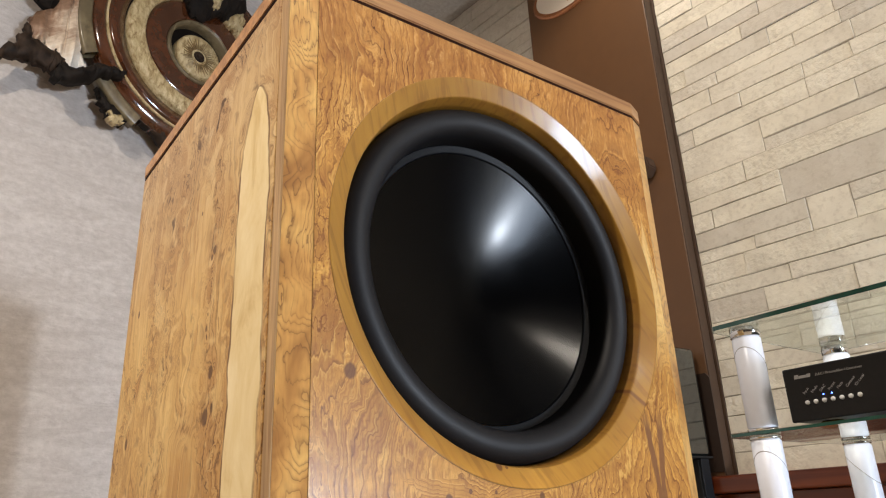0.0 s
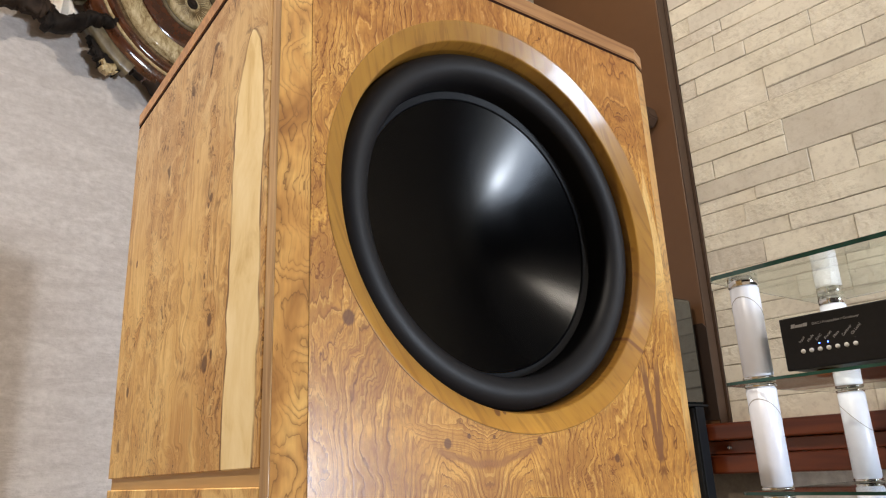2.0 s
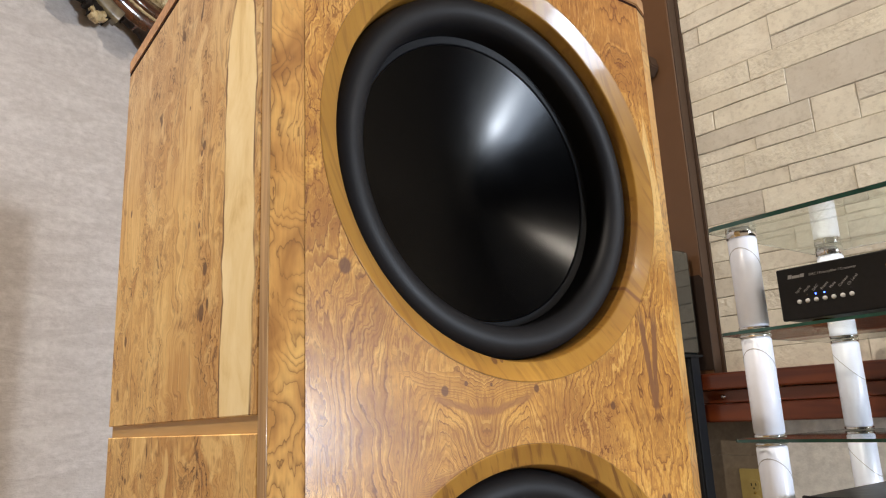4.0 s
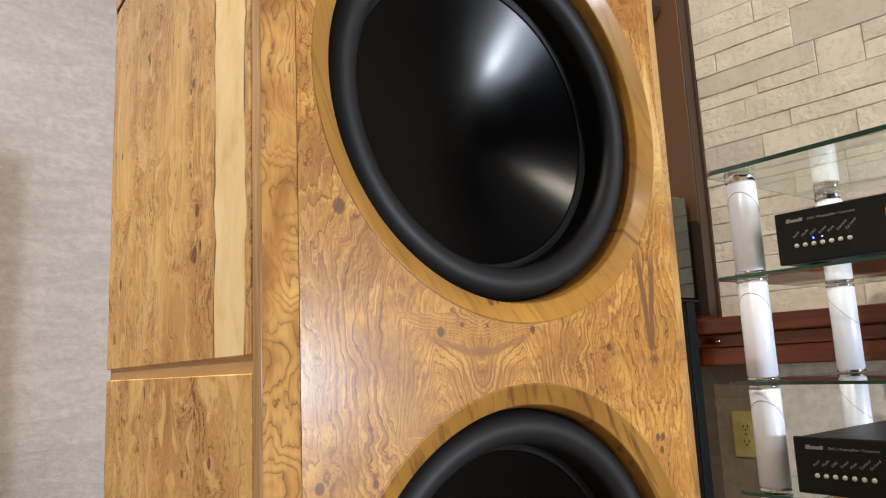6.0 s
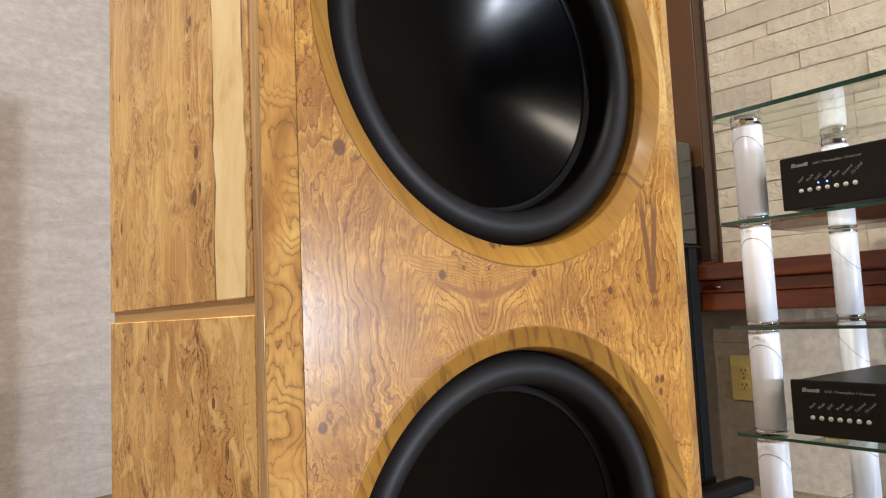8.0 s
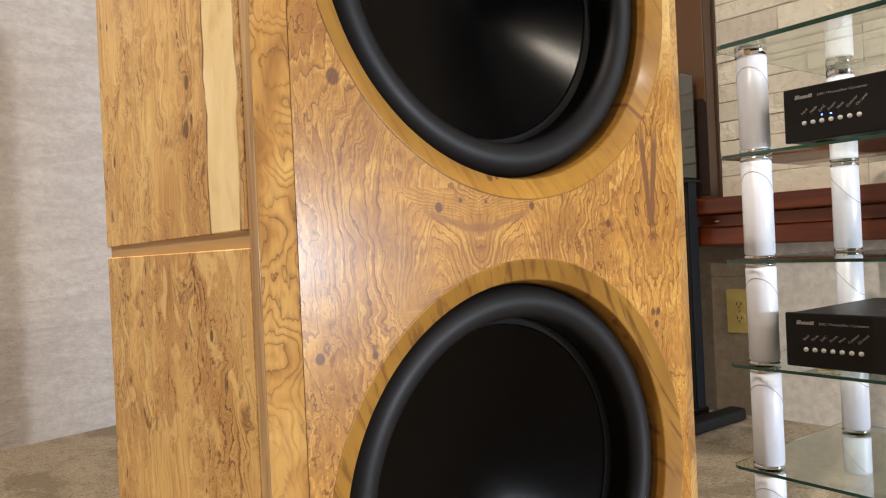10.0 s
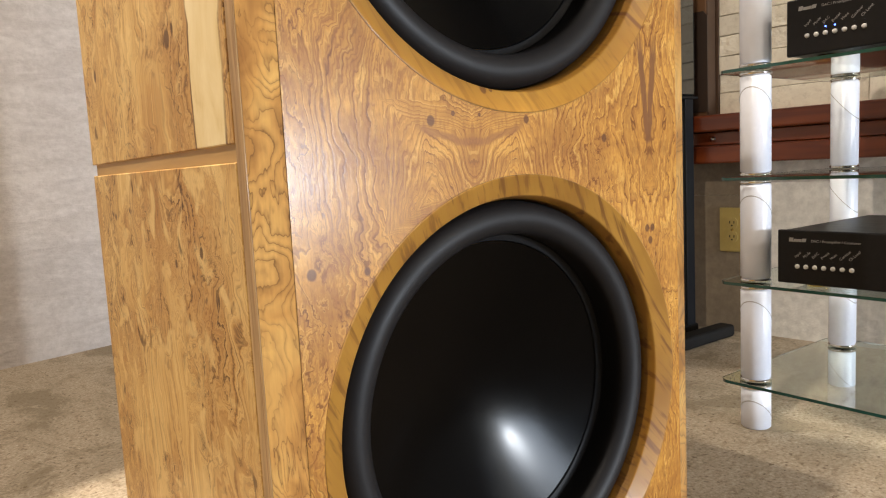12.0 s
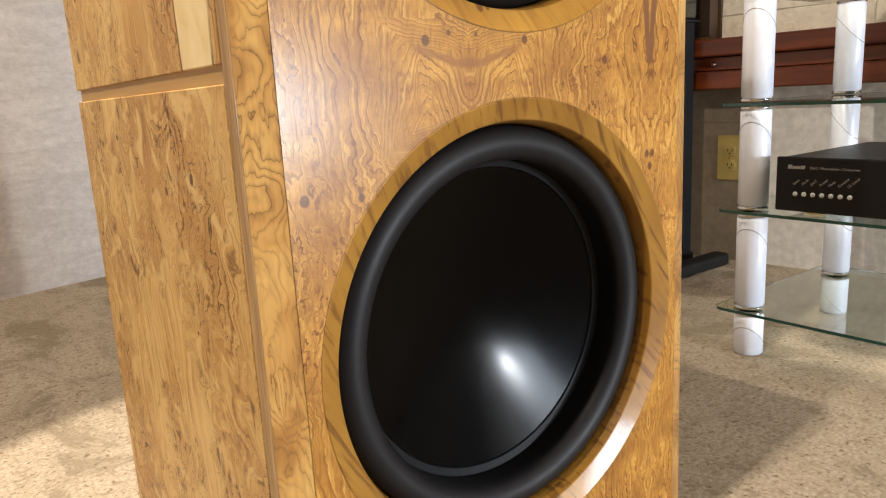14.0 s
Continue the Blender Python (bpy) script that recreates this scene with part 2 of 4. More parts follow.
def spalted_side():
    """Upright spalted maple: golden ground, curling brown figure in clusters, one strip of clear sapwood."""
    t = Tree("spalted_maple_panel")
    x, y, z = t.split(t.coords())
    p = t.join(t.math("MULTIPLY", y, 0.62), 0.0, z)
    # the clear strip: round-headed, with a crinkled margin
    edge = t.math("MULTIPLY_ADD", t.noise(t.scaled(p, 1, 1, 0.5), 17, 3, 0.55, 0.6), 0.030, -0.015)
    arch = t.math("MULTIPLY", t.math("MAXIMUM", t.math("SUBTRACT", z, 0.820), 0.0), 1 / 0.138)
    half = t.math("MULTIPLY", t.math("SQRT", t.math("MAXIMUM", t.math("SUBTRACT", 1.0, t.math("MULTIPLY", arch, arch)), 0.0)), 0.039)
    inside = t.math("SUBTRACT", half, t.math("ABSOLUTE", t.math("SUBTRACT", t.math("ADD", y, edge), 0.071)))
    reach = t.math("MULTIPLY", t.math("SUBTRACT", z, 0.553), 400.0, clamp=True)
    strip = t.math("MULTIPLY", t.math("MULTIPLY", inside, 190.0, clamp=True), reach)
    near = t.math("MULTIPLY", t.math("SUBTRACT", 1.0, t.math("MULTIPLY", t.math("ABSOLUTE", t.math("ADD", inside, 0.008)), 60.0), clamp=True), reach)
    # clusters of curled figure in otherwise upright grain
    burl = t.ramp(t.noise(t.scaled(p, 1, 1, 0.42), 13, 3.5, 0.60, 0.6), (0.44, 0.0), (0.57, 1.0))
    burl = t.math("MAXIMUM", burl, t.math("MULTIPLY", near, t.ramp(t.noise(p, 13, 2), (0.42, 0.0), (0.55, 1.0))))
    drift = t.noise(p, 26, 3, 0.6)
    wy, wz = t.math("ADD", y, t.math("MULTIPLY_ADD", drift, 0.16, -0.08)), t.math("ADD", z, t.math("MULTIPLY_ADD", t.noise(p, 19, 2), 0.16, -0.08))
    places = ((0.15, 0.655, 0.045), (0.115, 0.60, 0.04), (0.085, 0.515, 0.04), (0.15, 0.34, 0.06), (0.25, 0.40, 0.045), (0.34, 0.45, 0.04),
              (0.30, 0.74, 0.055), (0.29, 0.60, 0.04), (0.37, 0.83, 0.05), (0.12, 0.22, 0.05), (0.26, 0.20, 0.05))
    burl = t.math("MAXIMUM", burl, t.math("MULTIPLY", spots(t, wy, wz, places), 0.8))
    sway = t.math("MULTIPLY", t.noise(t.scaled(p, 1, 1, 0.22), 12, 2, 0.5), 5.0)
    curl = t.math("MULTIPLY", t.noise(t.scaled(p, 1, 1, 0.60), 30, 4.0, 0.60, 1.3), t.math("MULTIPLY_ADD", burl, 4.6, 1.2))
    flow = t.math("ADD", t.math("MULTIPLY_ADD", y, 58.0, sway), curl)
    band = t.math("FRACT", flow)
    line = t.ramp(band, (0.0, 0.25), (0.06, 1.0), (0.16, 0.55), (0.30, 0.08), (0.45, 0.0), (0.92, 0.0), (1.0, 0.25))
    hair = t.ramp(t.math("FRACT", t.math("MULTIPLY", flow, 2.6)), (0.0, 0.2), (0.12, 1.0), (0.5, 0.0), (0.9, 0.0), (1.0, 0.2))
    streak = t.noise(t.join(t.math("MULTIPLY", flow, 0.024), 0.0, t.math("MULTIPLY", z, 0.09)), 70, 3, 0.6)
    tone = t.ramp(streak, (0.30, (0.36, 0.185, 0.062)), (0.43, (0.57, 0.350, 0.125)), (0.55, (0.66, 0.445, 0.180)), (0.70, (0.75, 0.555, 0.255)))
    broad = t.noise(t.scaled(p, 1, 1, 0.16), 17, 3, 0.6, 0.3)
    tone = t.mix(t.ramp(broad, (0.35, 0.45), (0.48, 0.0)), tone, (0.40, 0.205, 0.062))
    tone = t.mix(t.ramp(broad, (0.50, 0.0), (0.62, 0.45)), tone, (0.76, 0.565, 0.255))
    tone = t.mix(t.math("MULTIPLY", burl, 0.34), tone, (0.36, 0.165, 0.046))
    tone = t.mix(t.math("MULTIPLY", hair, t.math("MULTIPLY_ADD", burl, 0.42, 0.16)), tone, (0.25, 0.112, 0.034))
    some = t.ramp(t.noise(t.scaled(p, 1, 1, 0.5), 28, 3), (0.42, 0.05), (0.56, 1.0))
    tone = t.mix(t.math("MULTIPLY", t.math("MULTIPLY", line, some), t.math("MULTIPLY_ADD", burl, 0.60, 0.40)), tone, (0.080, 0.032, 0.010))
    glint = t.math("MULTIPLY", t.math("MULTIPLY_ADD", burl, 0.40, 0.15), t.ramp(t.noise(t.scaled(p, 1, 1, 0.6), 38, 2, 0.5, 1.0), (0.54, 0.0), (0.64, 1.0)))
    tone = t.mix(glint, tone, (0.82, 0.62, 0.29))
    flecks = t.ramp(t.noise(t.scaled(p, 1, 1, 0.5), 62, 2, 0.5, 0.6), (0.29, 1.0), (0.35, 0.0))
    tone = t.mix(t.math("MULTIPLY", flecks, t.math("MULTIPLY_ADD", burl, 0.6, 0.35)), tone, (0.09, 0.036, 0.012))
    # weaker light near the top, put into the colour as a darker multiplier
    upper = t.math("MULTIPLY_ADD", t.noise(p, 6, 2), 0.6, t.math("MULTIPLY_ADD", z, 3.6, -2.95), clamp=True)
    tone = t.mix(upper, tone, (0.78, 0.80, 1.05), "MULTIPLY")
    pale = t.ramp(t.noise(t.scaled(p, 1, 1, 0.30), 34, 5, 0.62, 0.5), (0.32, (0.61, 0.45, 0.21)), (0.44, (0.74, 0.595, 0.33)), (0.64, (0.82, 0.70, 0.45)))
    tone = t.mix(strip, tone, pale)
    rim = t.math("MULTIPLY", t.math("MULTIPLY", strip, t.math("SUBTRACT", 1.0, strip)), 4.0)
    tone = t.mix(t.math("MULTIPLY", rim, t.ramp(t.noise(p, 22, 2), (0.40, 0.35), (0.54, 1.0))), tone, (0.15, 0.068, 0.022))
    knots = spots(t, y, z, ((0.166, 0.820, 0.006), (0.173, 0.814, 0.004), (0.446, 0.823, 0.006), (0.174, 0.741, 0.004), (0.153, 0.695, 0.008), (0.216, 0.878, 0.003), (0.118, 0.476, 0.006), (0.19, 0.462, 0.005), (0.16, 0.655, 0.010), (0.44, 0.66, 0.008)))
    tone = t.mix(t.math("MULTIPLY", knots, 0.85), tone, (0.09, 0.038, 0.016))
    tone = t.mix(1.0, tone, (0.98, 0.935, 0.86), "MULTIPLY")
    t.bump(streak, 0.05, 0.001)
    return t.done(tone, 0.45, coat=0.08, coat_rough=0.25, spec=0.25)


def figured_strip():
    """Corner post: warm wood with a few bold arched contour lines."""
    t = Tree("figured_corner_wood")
    x, y, z = t.split(t.coords())
    p = t.join(t.math("ADD", x, t.math("MULTIPLY", y, -1.0)), 0.0, z)
    px = t.math("ADD", x, t.math("MULTIPLY", y, -1.0))
    knot = t.ramp(t.noise(t.scaled(p, 0.6, 1, 1), 11, 2, 0.5), (0.44, 2.5), (0.60, 11.0))
    field = t.math("MULTIPLY", t.noise(t.scaled(p, 1.6, 1, 0.45), 11, 4.0, 0.58, 1.2), knot)
    field = t.math("ADD", field, t.math("MULTIPLY", t.noise(t.scaled(p, 1, 1, 0.4), 7, 2, 0.5), 7.0))
    field = t.math("ADD", field, t.math("ADD", t.math("MULTIPLY", px, 80.0), t.math("MULTIPLY", z, 26.0)))
    field = t.math("ADD", field, t.math("MULTIPLY", t.noise(p, 70, 3), 0.9))
    band = t.math("FRACT", field)
    line = t.ramp(band, (0.0, 0.25), (0.05, 1.0), (0.14, 0.50), (0.38, 0.12), (0.65, 0.0), (1.0, 0.25))
    line = t.math("MULTIPLY", line, t.ramp(t.noise(t.scaled(p, 1, 1, 0.7), 10, 3), (0.40, 0.12), (0.54, 1.0)))
    tone = t.ramp(t.noise(p, 14, 3, 0.5, 0.8), (0.32, (0.33, 0.148, 0.036)), (0.46, (0.54, 0.280, 0.075)), (0.66, (0.68, 0.405, 0.125)))
    tone = t.mix(t.math("MULTIPLY", line, 0.9), tone, (0.135, 0.054, 0.015))
    fine = t.noise(t.scaled(p, 1, 1, 0.1), 240, 3)
    tone = t.mix(t.ramp(fine, (0.35, 0.25), (0.6, 0.0)), tone, (0.25, 0.11, 0.035))
    return t.done(tone, 0.4, coat=0.3, coat_rough=0.2)


def straight_wood(name, light, dark, scale, turn, rough=0.35, coat=0.4, squeeze=0.07, contrast=1.0):
    t = Tree(name)
    p = t.scaled(t.coords(), 1, 1, 1, turn=turn)
    q = t.scaled(p, 1, 1, squeeze)
    n = t.noise(q, scale, 3, 0.55, 0.5)
    wide = t.noise(q, scale * 0.3, 2, 0.5, 0.3)
    tone = t.ramp(n, (0.34, dark), (0.46, tuple(0.5 * (a + b) for a, b in zip(light, dark))), (0.62, light))
    tone = t.mix(t.ramp(wide, (0.36, 0.6 * contrast), (0.56, 0.0)), tone, tuple(0.8 * c for c in dark))
    t.bump(n, 0.05, 0.001)
    return t.done(tone, rough, coat=coat, coat_rough=0.14)


def ring_wood(name, lean, marks, seam, stripe):
    """Olive-toned wood with dark slanting stripes, small knots and, on one ring, a dark slanting joint."""
    t = Tree(name)
    x, y, z = t.split(t.coords())
    p = t.scaled(t.coords(), 1, 0.3, 1, turn=(0, lean, 0))
    q = t.scaled(p, 1, 1, 0.10)
    n = t.noise(t.scaled(p, 1, 1, 0.06), 150, 3, 0.55, 0.2)
    tone = t.ramp(t.noise(p, 9, 3), (0.3, (0.25, 0.116, 0.018)), (0.7, (0.40, 0.205, 0.036)))
    tone = t.mix(t.ramp(n, (0.33, 1.0 * stripe), (0.40, 0.75 * stripe), (0.46, 0.15 * stripe), (0.50, 0.0)), tone, (0.135, 0.052, 0.012))
    tone = t.mix(t.ramp(t.noise(t.scaled(p, 1, 1, 0.03), 190, 2), (0.3, 0.35), (0.55, 0.0)), tone, (0.26, 0.11, 0.022))
    tone = t.mix(t.math("MULTIPLY", spots(t, x, z, marks), 0.85), tone, (0.10, 0.035, 0.012))
    if seam:
        across = t.math("ABSOLUTE", t.math("ADD", t.math("ADD", t.math("MULTIPLY", x, 0.787), t.math("MULTIPLY", z, 0.616)), -0.0541))
        here = t.math("MULTIPLY", t.math("SUBTRACT", 0.0032, across), 500.0, clamp=True)
        here = t.math("MULTIPLY", here, t.math("MULTIPLY", t.math("SUBTRACT", x, 0.10), 80.0, clamp=True))
        tone = t.mix(t.math("MULTIPLY", here, 0.8), tone, (0.13, 0.045, 0.015))
    t.bump(n, 0.04, 0.001)
    return t.done(tone, 0.36, coat=0.36, coat_rough=0.08, spec=0.22)


def carpet():
    t = Tree("beige_cut_pile_carpet")
    p = t.coords()
    tuft = t.noise(p, 150, 3, 0.7)
    clump = t.noise(p, 48, 4, 0.7, 0.5)
    patch = t.noise(t.scaled(p, 1, 0.6, 1), 6.0, 5, 0.70, 1.0)
    tone = t.ramp(tuft, (0.28, (0.16, 0.124, 0.086)), (0.40, (0.34, 0.277, 0.205)), (0.57, (0.44, 0.370, 0.285)), (0.72, (0.55, 0.480, 0.385)))
    tone = t.mix(t.ramp(clump, (0.36, 0.60), (0.47, 0.0)), tone, (0.23, 0.172, 0.118))
    tone = t.mix(t.ramp(patch, (0.40, 0.75), (0.47, 0.25), (0.55, 0.0)), tone, (0.22, 0.180, 0.125))
    dots = t.ramp(t.noise(p, 75, 2, 0.5), (0.30, 0.6), (0.36, 0.0))
    tone = t.mix(dots, tone, (0.12, 0.085, 0.055))
    t.bump(t.math("ADD", tuft, t.math("MULTIPLY", clump, 1.0)), 0.45, 0.008)
    return t.done(tone, 0.95, spec=0.1)


def stucco(name, colour, rough_scale=45, strength=0.35, stretch=1.0):
    t = Tree(name)
    p = t.scaled(t.coords(), 1, 1, stretch)
    n = t.noise(p, rough_scale, 4, 0.65)
    wide = t.noise(t.coords(), 2.2, 3, 0.55)
    dark, light = tuple(c * 0.80 for c in colour), tuple(min(1, c * 1.12) for c in colour)
    tone = t.ramp(n, (0.30, dark), (0.68, light))
    tone = t.mix(t.ramp(wide, (0.34, 0.32), (0.62, 0.0)), tone, tuple(c * 0.72 for c in colour))
    t.bump(n, strength, 0.006)
    return t.done(tone, 0.9, spec=0.2)


def trowelled():
    """Mauve-grey plaster drawn with flat, nearly level trowel strokes."""
    t = Tree("mauve_grey_plaster")
    p = t.coords()
    grit = t.noise(t.scaled(p, 1, 1, 1.4), 34, 5, 0.68)
    stroke = t.noise(t.scaled(p, 0.8, 1, 3.2, turn=(0, 7, 0)), 7, 5, 0.62, 0.6)
    cloud = t.noise(p, 2.4, 3, 0.55)
    tone = t.ramp(grit, (0.30, (0.45, 0.410, 0.385)), (0.68, (0.61, 0.565, 0.54)))
    tone = t.mix(t.ramp(stroke, (0.40, 0.42), (0.54, 0.0)), tone, (0.42, 0.378, 0.350))
    tone = t.mix(t.ramp(stroke, (0.54, 0.0), (0.68, 0.35)), tone, (0.66, 0.620, 0.585))
    tone = t.mix(t.ramp(cloud, (0.36, 0.12), (0.60, 0.0)), tone, (0.43, 0.385, 0.350))
    t.bump(t.math("ADD", grit, t.math("MULTIPLY", stroke, 1.6)), 0.6, 0.006)
    return t.done(tone, 0.9, spec=0.2)


def veneer_stone():
    t = Tree("cream_stone_veneer")
    p = t.coords()
    pick = t.put("ShaderNodeObjectInfo").outputs["Random"]
    shift = t.put("ShaderNodeVectorMath", operation="ADD")
    t.feed(shift.inputs[0], p)
    t.feed(shift.inputs[1], t.join(t.math("MULTIPLY", pick, 37.0), t.math("MULTIPLY", pick, 11.0), t.math("MULTIPLY", pick, 23.0)))
    q = shift.outputs[0]
    grain = t.noise(q, 60, 4, 0.65)
    cloud = t.noise(q, 9, 3, 0.55)
    base = t.ramp(pick, (0.0, (0.80, 0.745, 0.615)), (0.35, (0.84, 0.785, 0.660)), (0.6, (0.78, 0.725, 0.610)), (0.80, (0.62, 0.575, 0.500)), (1.0, (0.74, 0.685, 0.585)))
    tone = t.mix(t.ramp(cloud, (0.35, 0.35), (0.6, 0.0)), base, (0.52, 0.46, 0.375))
    tone = t.mix(t.ramp(grain, (0.28, 0.35), (0.5, 0.0)), tone, (0.38, 0.32, 0.24))
    rugged = t.ramp(t.noise(q, 3.0, 1), (0.42, 0.30), (0.58, 1.3))
    t.bump(t.math("ADD", t.math("MULTIPLY", t.math("MULTIPLY", t.noise(q, 48, 3, 0.6), rugged), 1.6), t.math("MULTIPLY", cloud, 0.4)), 0.50, 0.006)
    return t.done(tone, 0.85, spec=0.25)


def glass():
    t = Tree("clear_shelf_glass")
    t.bsdf.inputs["Transmission Weight"].default_value = 1.0
    t.bsdf.inputs["IOR"].default_value = 1.5
    return t.done((0.86, 0.95, 0.92), 0.0)


def glass_edge():
    t = Tree("green_glass_edge")
    n = t.noise(t.coords(), 30, 2)
    return t.done(t.ramp(n, (0.3, (0.008, 0.050, 0.041)), (0.7, (0.013, 0.078, 0.064))), 0.08, coat=0.6, coat_rough=0.04)


def glow(name, colour, strength):
    t = Tree(name)
    t.bsdf.inputs["Emission Color"].default_value = (*colour, 1)
    t.bsdf.inputs["Emission Strength"].default_value = strength
    return t.done(colour, 0.3)


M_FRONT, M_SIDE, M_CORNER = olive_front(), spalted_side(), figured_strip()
M_RING = ring_wood("striped_ring_wood", 26, ((-0.0365, -0.192, 0.005), (-0.0275, -0.192, 0.003)), True, 0.4)
M_RING_LOW = ring_wood("striped_low_ring_wood", 32, ((0.0, 0.9, 0.01),), False, 0.85)
M_LID = straight_wood("reddish_lid_wood", (0.47, 0.245, 0.095), (0.27, 0.118, 0.042), 120, (0, 90, 0), 0.42, 0.1, 0.06, 0.7)
M_GROOVE = straight_wood("groove_wood", (0.72, 0.46, 0.18), (0.60, 0.36, 0.13), 60, (90, 0, 0), 0.5, 0.1)
M_EDGE = straight_wood("edge_band_wood", (0.50, 0.315, 0.140), (0.29, 0.160, 0.062), 240, (0, 0, 0), 0.5, 0.1, 0.05)
M_RUBBER = plain("black_rubber", (0.008, 0.008, 0.0095), 0.52, spec=0.26)
M_DISH = plain("satin_black_cone", (0.0006, 0.0006, 0.0008), 0.17, coat=0.0, spec=0.085, speck=0.02)
M_LIP = plain("dark_grey_flange", (0.009, 0.010, 0.012), 0.48, spec=0.12)
M_BLACK = plain("black_powder_coat", (0.007, 0.007, 0.007), 0.6, spec=0.25)
M_DARK = plain("painted_shadow_gap", (0.026, 0.009, 0.005), 0.9, spec=0.1)
M_CARPET = carpet()
M_LEFTWALL = trowelled()
M_LOWWALL = stucco("pale_concrete", (0.74, 0.72, 0.675), 40, 0.5)
M_WALLSHADE = stucco("taupe_wall_shade", (0.20, 0.160, 0.115), 50, 0.15)
# unseen ceiling and far walls, darkened so the cones reflect a dim room
M_PLASTER = stucco("warm_white_plaster", (0.42, 0.37, 0.31), 60, 0.2)
M_FARWALL = stucco("brown_plaster", (0.075, 0.058, 0.045), 60, 0.2)
M_STONE = veneer_stone()
M_MORTAR = stucco("grey_cream_mortar", (0.46, 0.41, 0.33), 80, 0.5)
M_LEDGE = straight_wood("red_brown_mantel_wood", (0.20, 0.042, 0.009), (0.075, 0.012, 0.003), 22, (90, 0, 0), 0.30, 0.25, 0.08)
M_BROWN = plain("brown_lacquer", (0.125, 0.058, 0.023), 0.40, coat=0.05, speck=0.04, scale=20)
# for the knob, the edge strip and the cabinet's painted shaded side
M_BROWN_DARK = plain("dark_brown_lacquer", (0.050, 0.023, 0.009), 0.6, speck=0.1)
M_SLAB = plain("dark_smoked_panel", (0.012, 0.014, 0.013), 0.07, coat=1.0, spec=1.0, speck=0.1)
M_WHITE = plain("white_gloss_tube", (0.76, 0.80, 0.91), 0.34, coat=0.12, speck=0.02)
M_GREYLINE = plain("grey_slant_line", (0.36, 0.36, 0.38), 0.4)
M_CHROME = plain("chrome", (0.85, 0.85, 0.86), 0.08, metal=1.0, speck=0.02)
M_BRASS = plain("brass_foot", (0.72, 0.50, 0.16), 0.22, metal=1.0)
M_CASE = plain("black_brushed_case", (0.007, 0.007, 0.008), 0.42, spec=0.28, speck=0.2, scale=120)
M_BUTTON = plain("silver_button", (0.60, 0.60, 0.60), 0.3, speck=0.03)
M_PRINT = plain("white_print", (0.30, 0.30, 0.30), 0.6, speck=0.02)
M_LED = glow("blue_led", (0.05, 0.12, 1.0), 14.0)
M_LED_OFF = plain("unlit_led", (0.02, 0.02, 0.025), 0.2)
# ivory tones lowered for the shadow that lies on the outlet
M_IVORY = plain("yellowed_ivory_plastic", (0.36, 0.27, 0.085), 0.45)
M_SOCKET = plain("socket_face", (0.36, 0.27, 0.09), 0.5)
M_GLASS, M_GLASS_EDGE = glass(), glass_edge()


# ---- building helpers ----
def mesh_of(name, bm, material, smooth=False):
    bmesh.ops.recalc_face_normals(bm, faces=bm.faces[:])
    data = bpy.data.meshes.new(name)
    bm.to_mesh(data)
    bm.free()
    data.materials.append(material)
    if smooth:
        data.polygons.foreach_set("use_smooth", [True] * len(data.polygons))
    return data


def part(name, bm, material, parent, label="", smooth=False):
    ob = new(name, mesh_of(name, bm, material, smooth))
    if parent is not None:
        ob.parent = parent
    if label:
        ob["label"] = label
    return ob


def thing(name, label, category, m=None, group="", kind=""):
    ob = tagged(new(name), label, category, group, kind)
    ob.empty_display_size = 0.05
    if m is not None:
        ob.matrix_world = m
    return ob


def single(name, bm, material, label, category, kind="", smooth=False):
    return tagged(part(name, bm, material, None, smooth=smooth), label, category, kind=kind)


def box(lo, hi, bevel=0.0, segments=2, bm=None):
    own = bmesh.new()
    bmesh.ops.create_cube(own, size=1.0)
    for v in own.verts:
        v.co = Vector([(a + b) / 2 + c * (b - a) for a, b, c in zip(lo, hi, v.co)])
    if bevel:
        bmesh.ops.bevel(own, geom=own.edges[:], offset=bevel, segments=segments, affect="EDGES", profile=0.5)
    if bm is None:
        return own
    add(bm, own)
    return bm


def add(bm, own, m=None):
    """Moves own into bm."""
    data = bpy.data.meshes.new("joined")
    if m is not None:
        own.transform(m)
    own.to_mesh(data)
    own.free()
    bm.from_mesh(data)
    bpy.data.meshes.remove(data)


def lathe(profile, n=64, axis="z", closed=False, bm=None, centre=(0, 0, 0), start=0.0, sweep=2 * math.pi):
    """Turns a list of (radius, along) round an axis."""
    own = bm or bmesh.new()
    full = abs(sweep - 2 * math.pi) < 1e-6
    rings = []
    for k in range(n if full else n + 1):
        a = start + sweep * k / n
        ring = []
        for r, h in profile:
            c, s = r * math.cos(a), r * math.sin(a)
            p = (c, s, h) if axis == "z" else (c, h, s) if axis == "y" else (h, c, s)
            ring.append(own.verts.new(Vector(p) + Vector(centre)))
        rings.append(ring)
    m = len(profile)
    for k in range(n):
        a, b = rings[k], rings[(k + 1) % len(rings)]
        for j in range(m if closed else m - 1):
            own.faces.new((a[j], a[(j + 1) % m], b[(j + 1) % m], b[j]))
    bmesh.ops.remove_doubles(own, verts=own.verts[:], dist=1e-6)
    return own


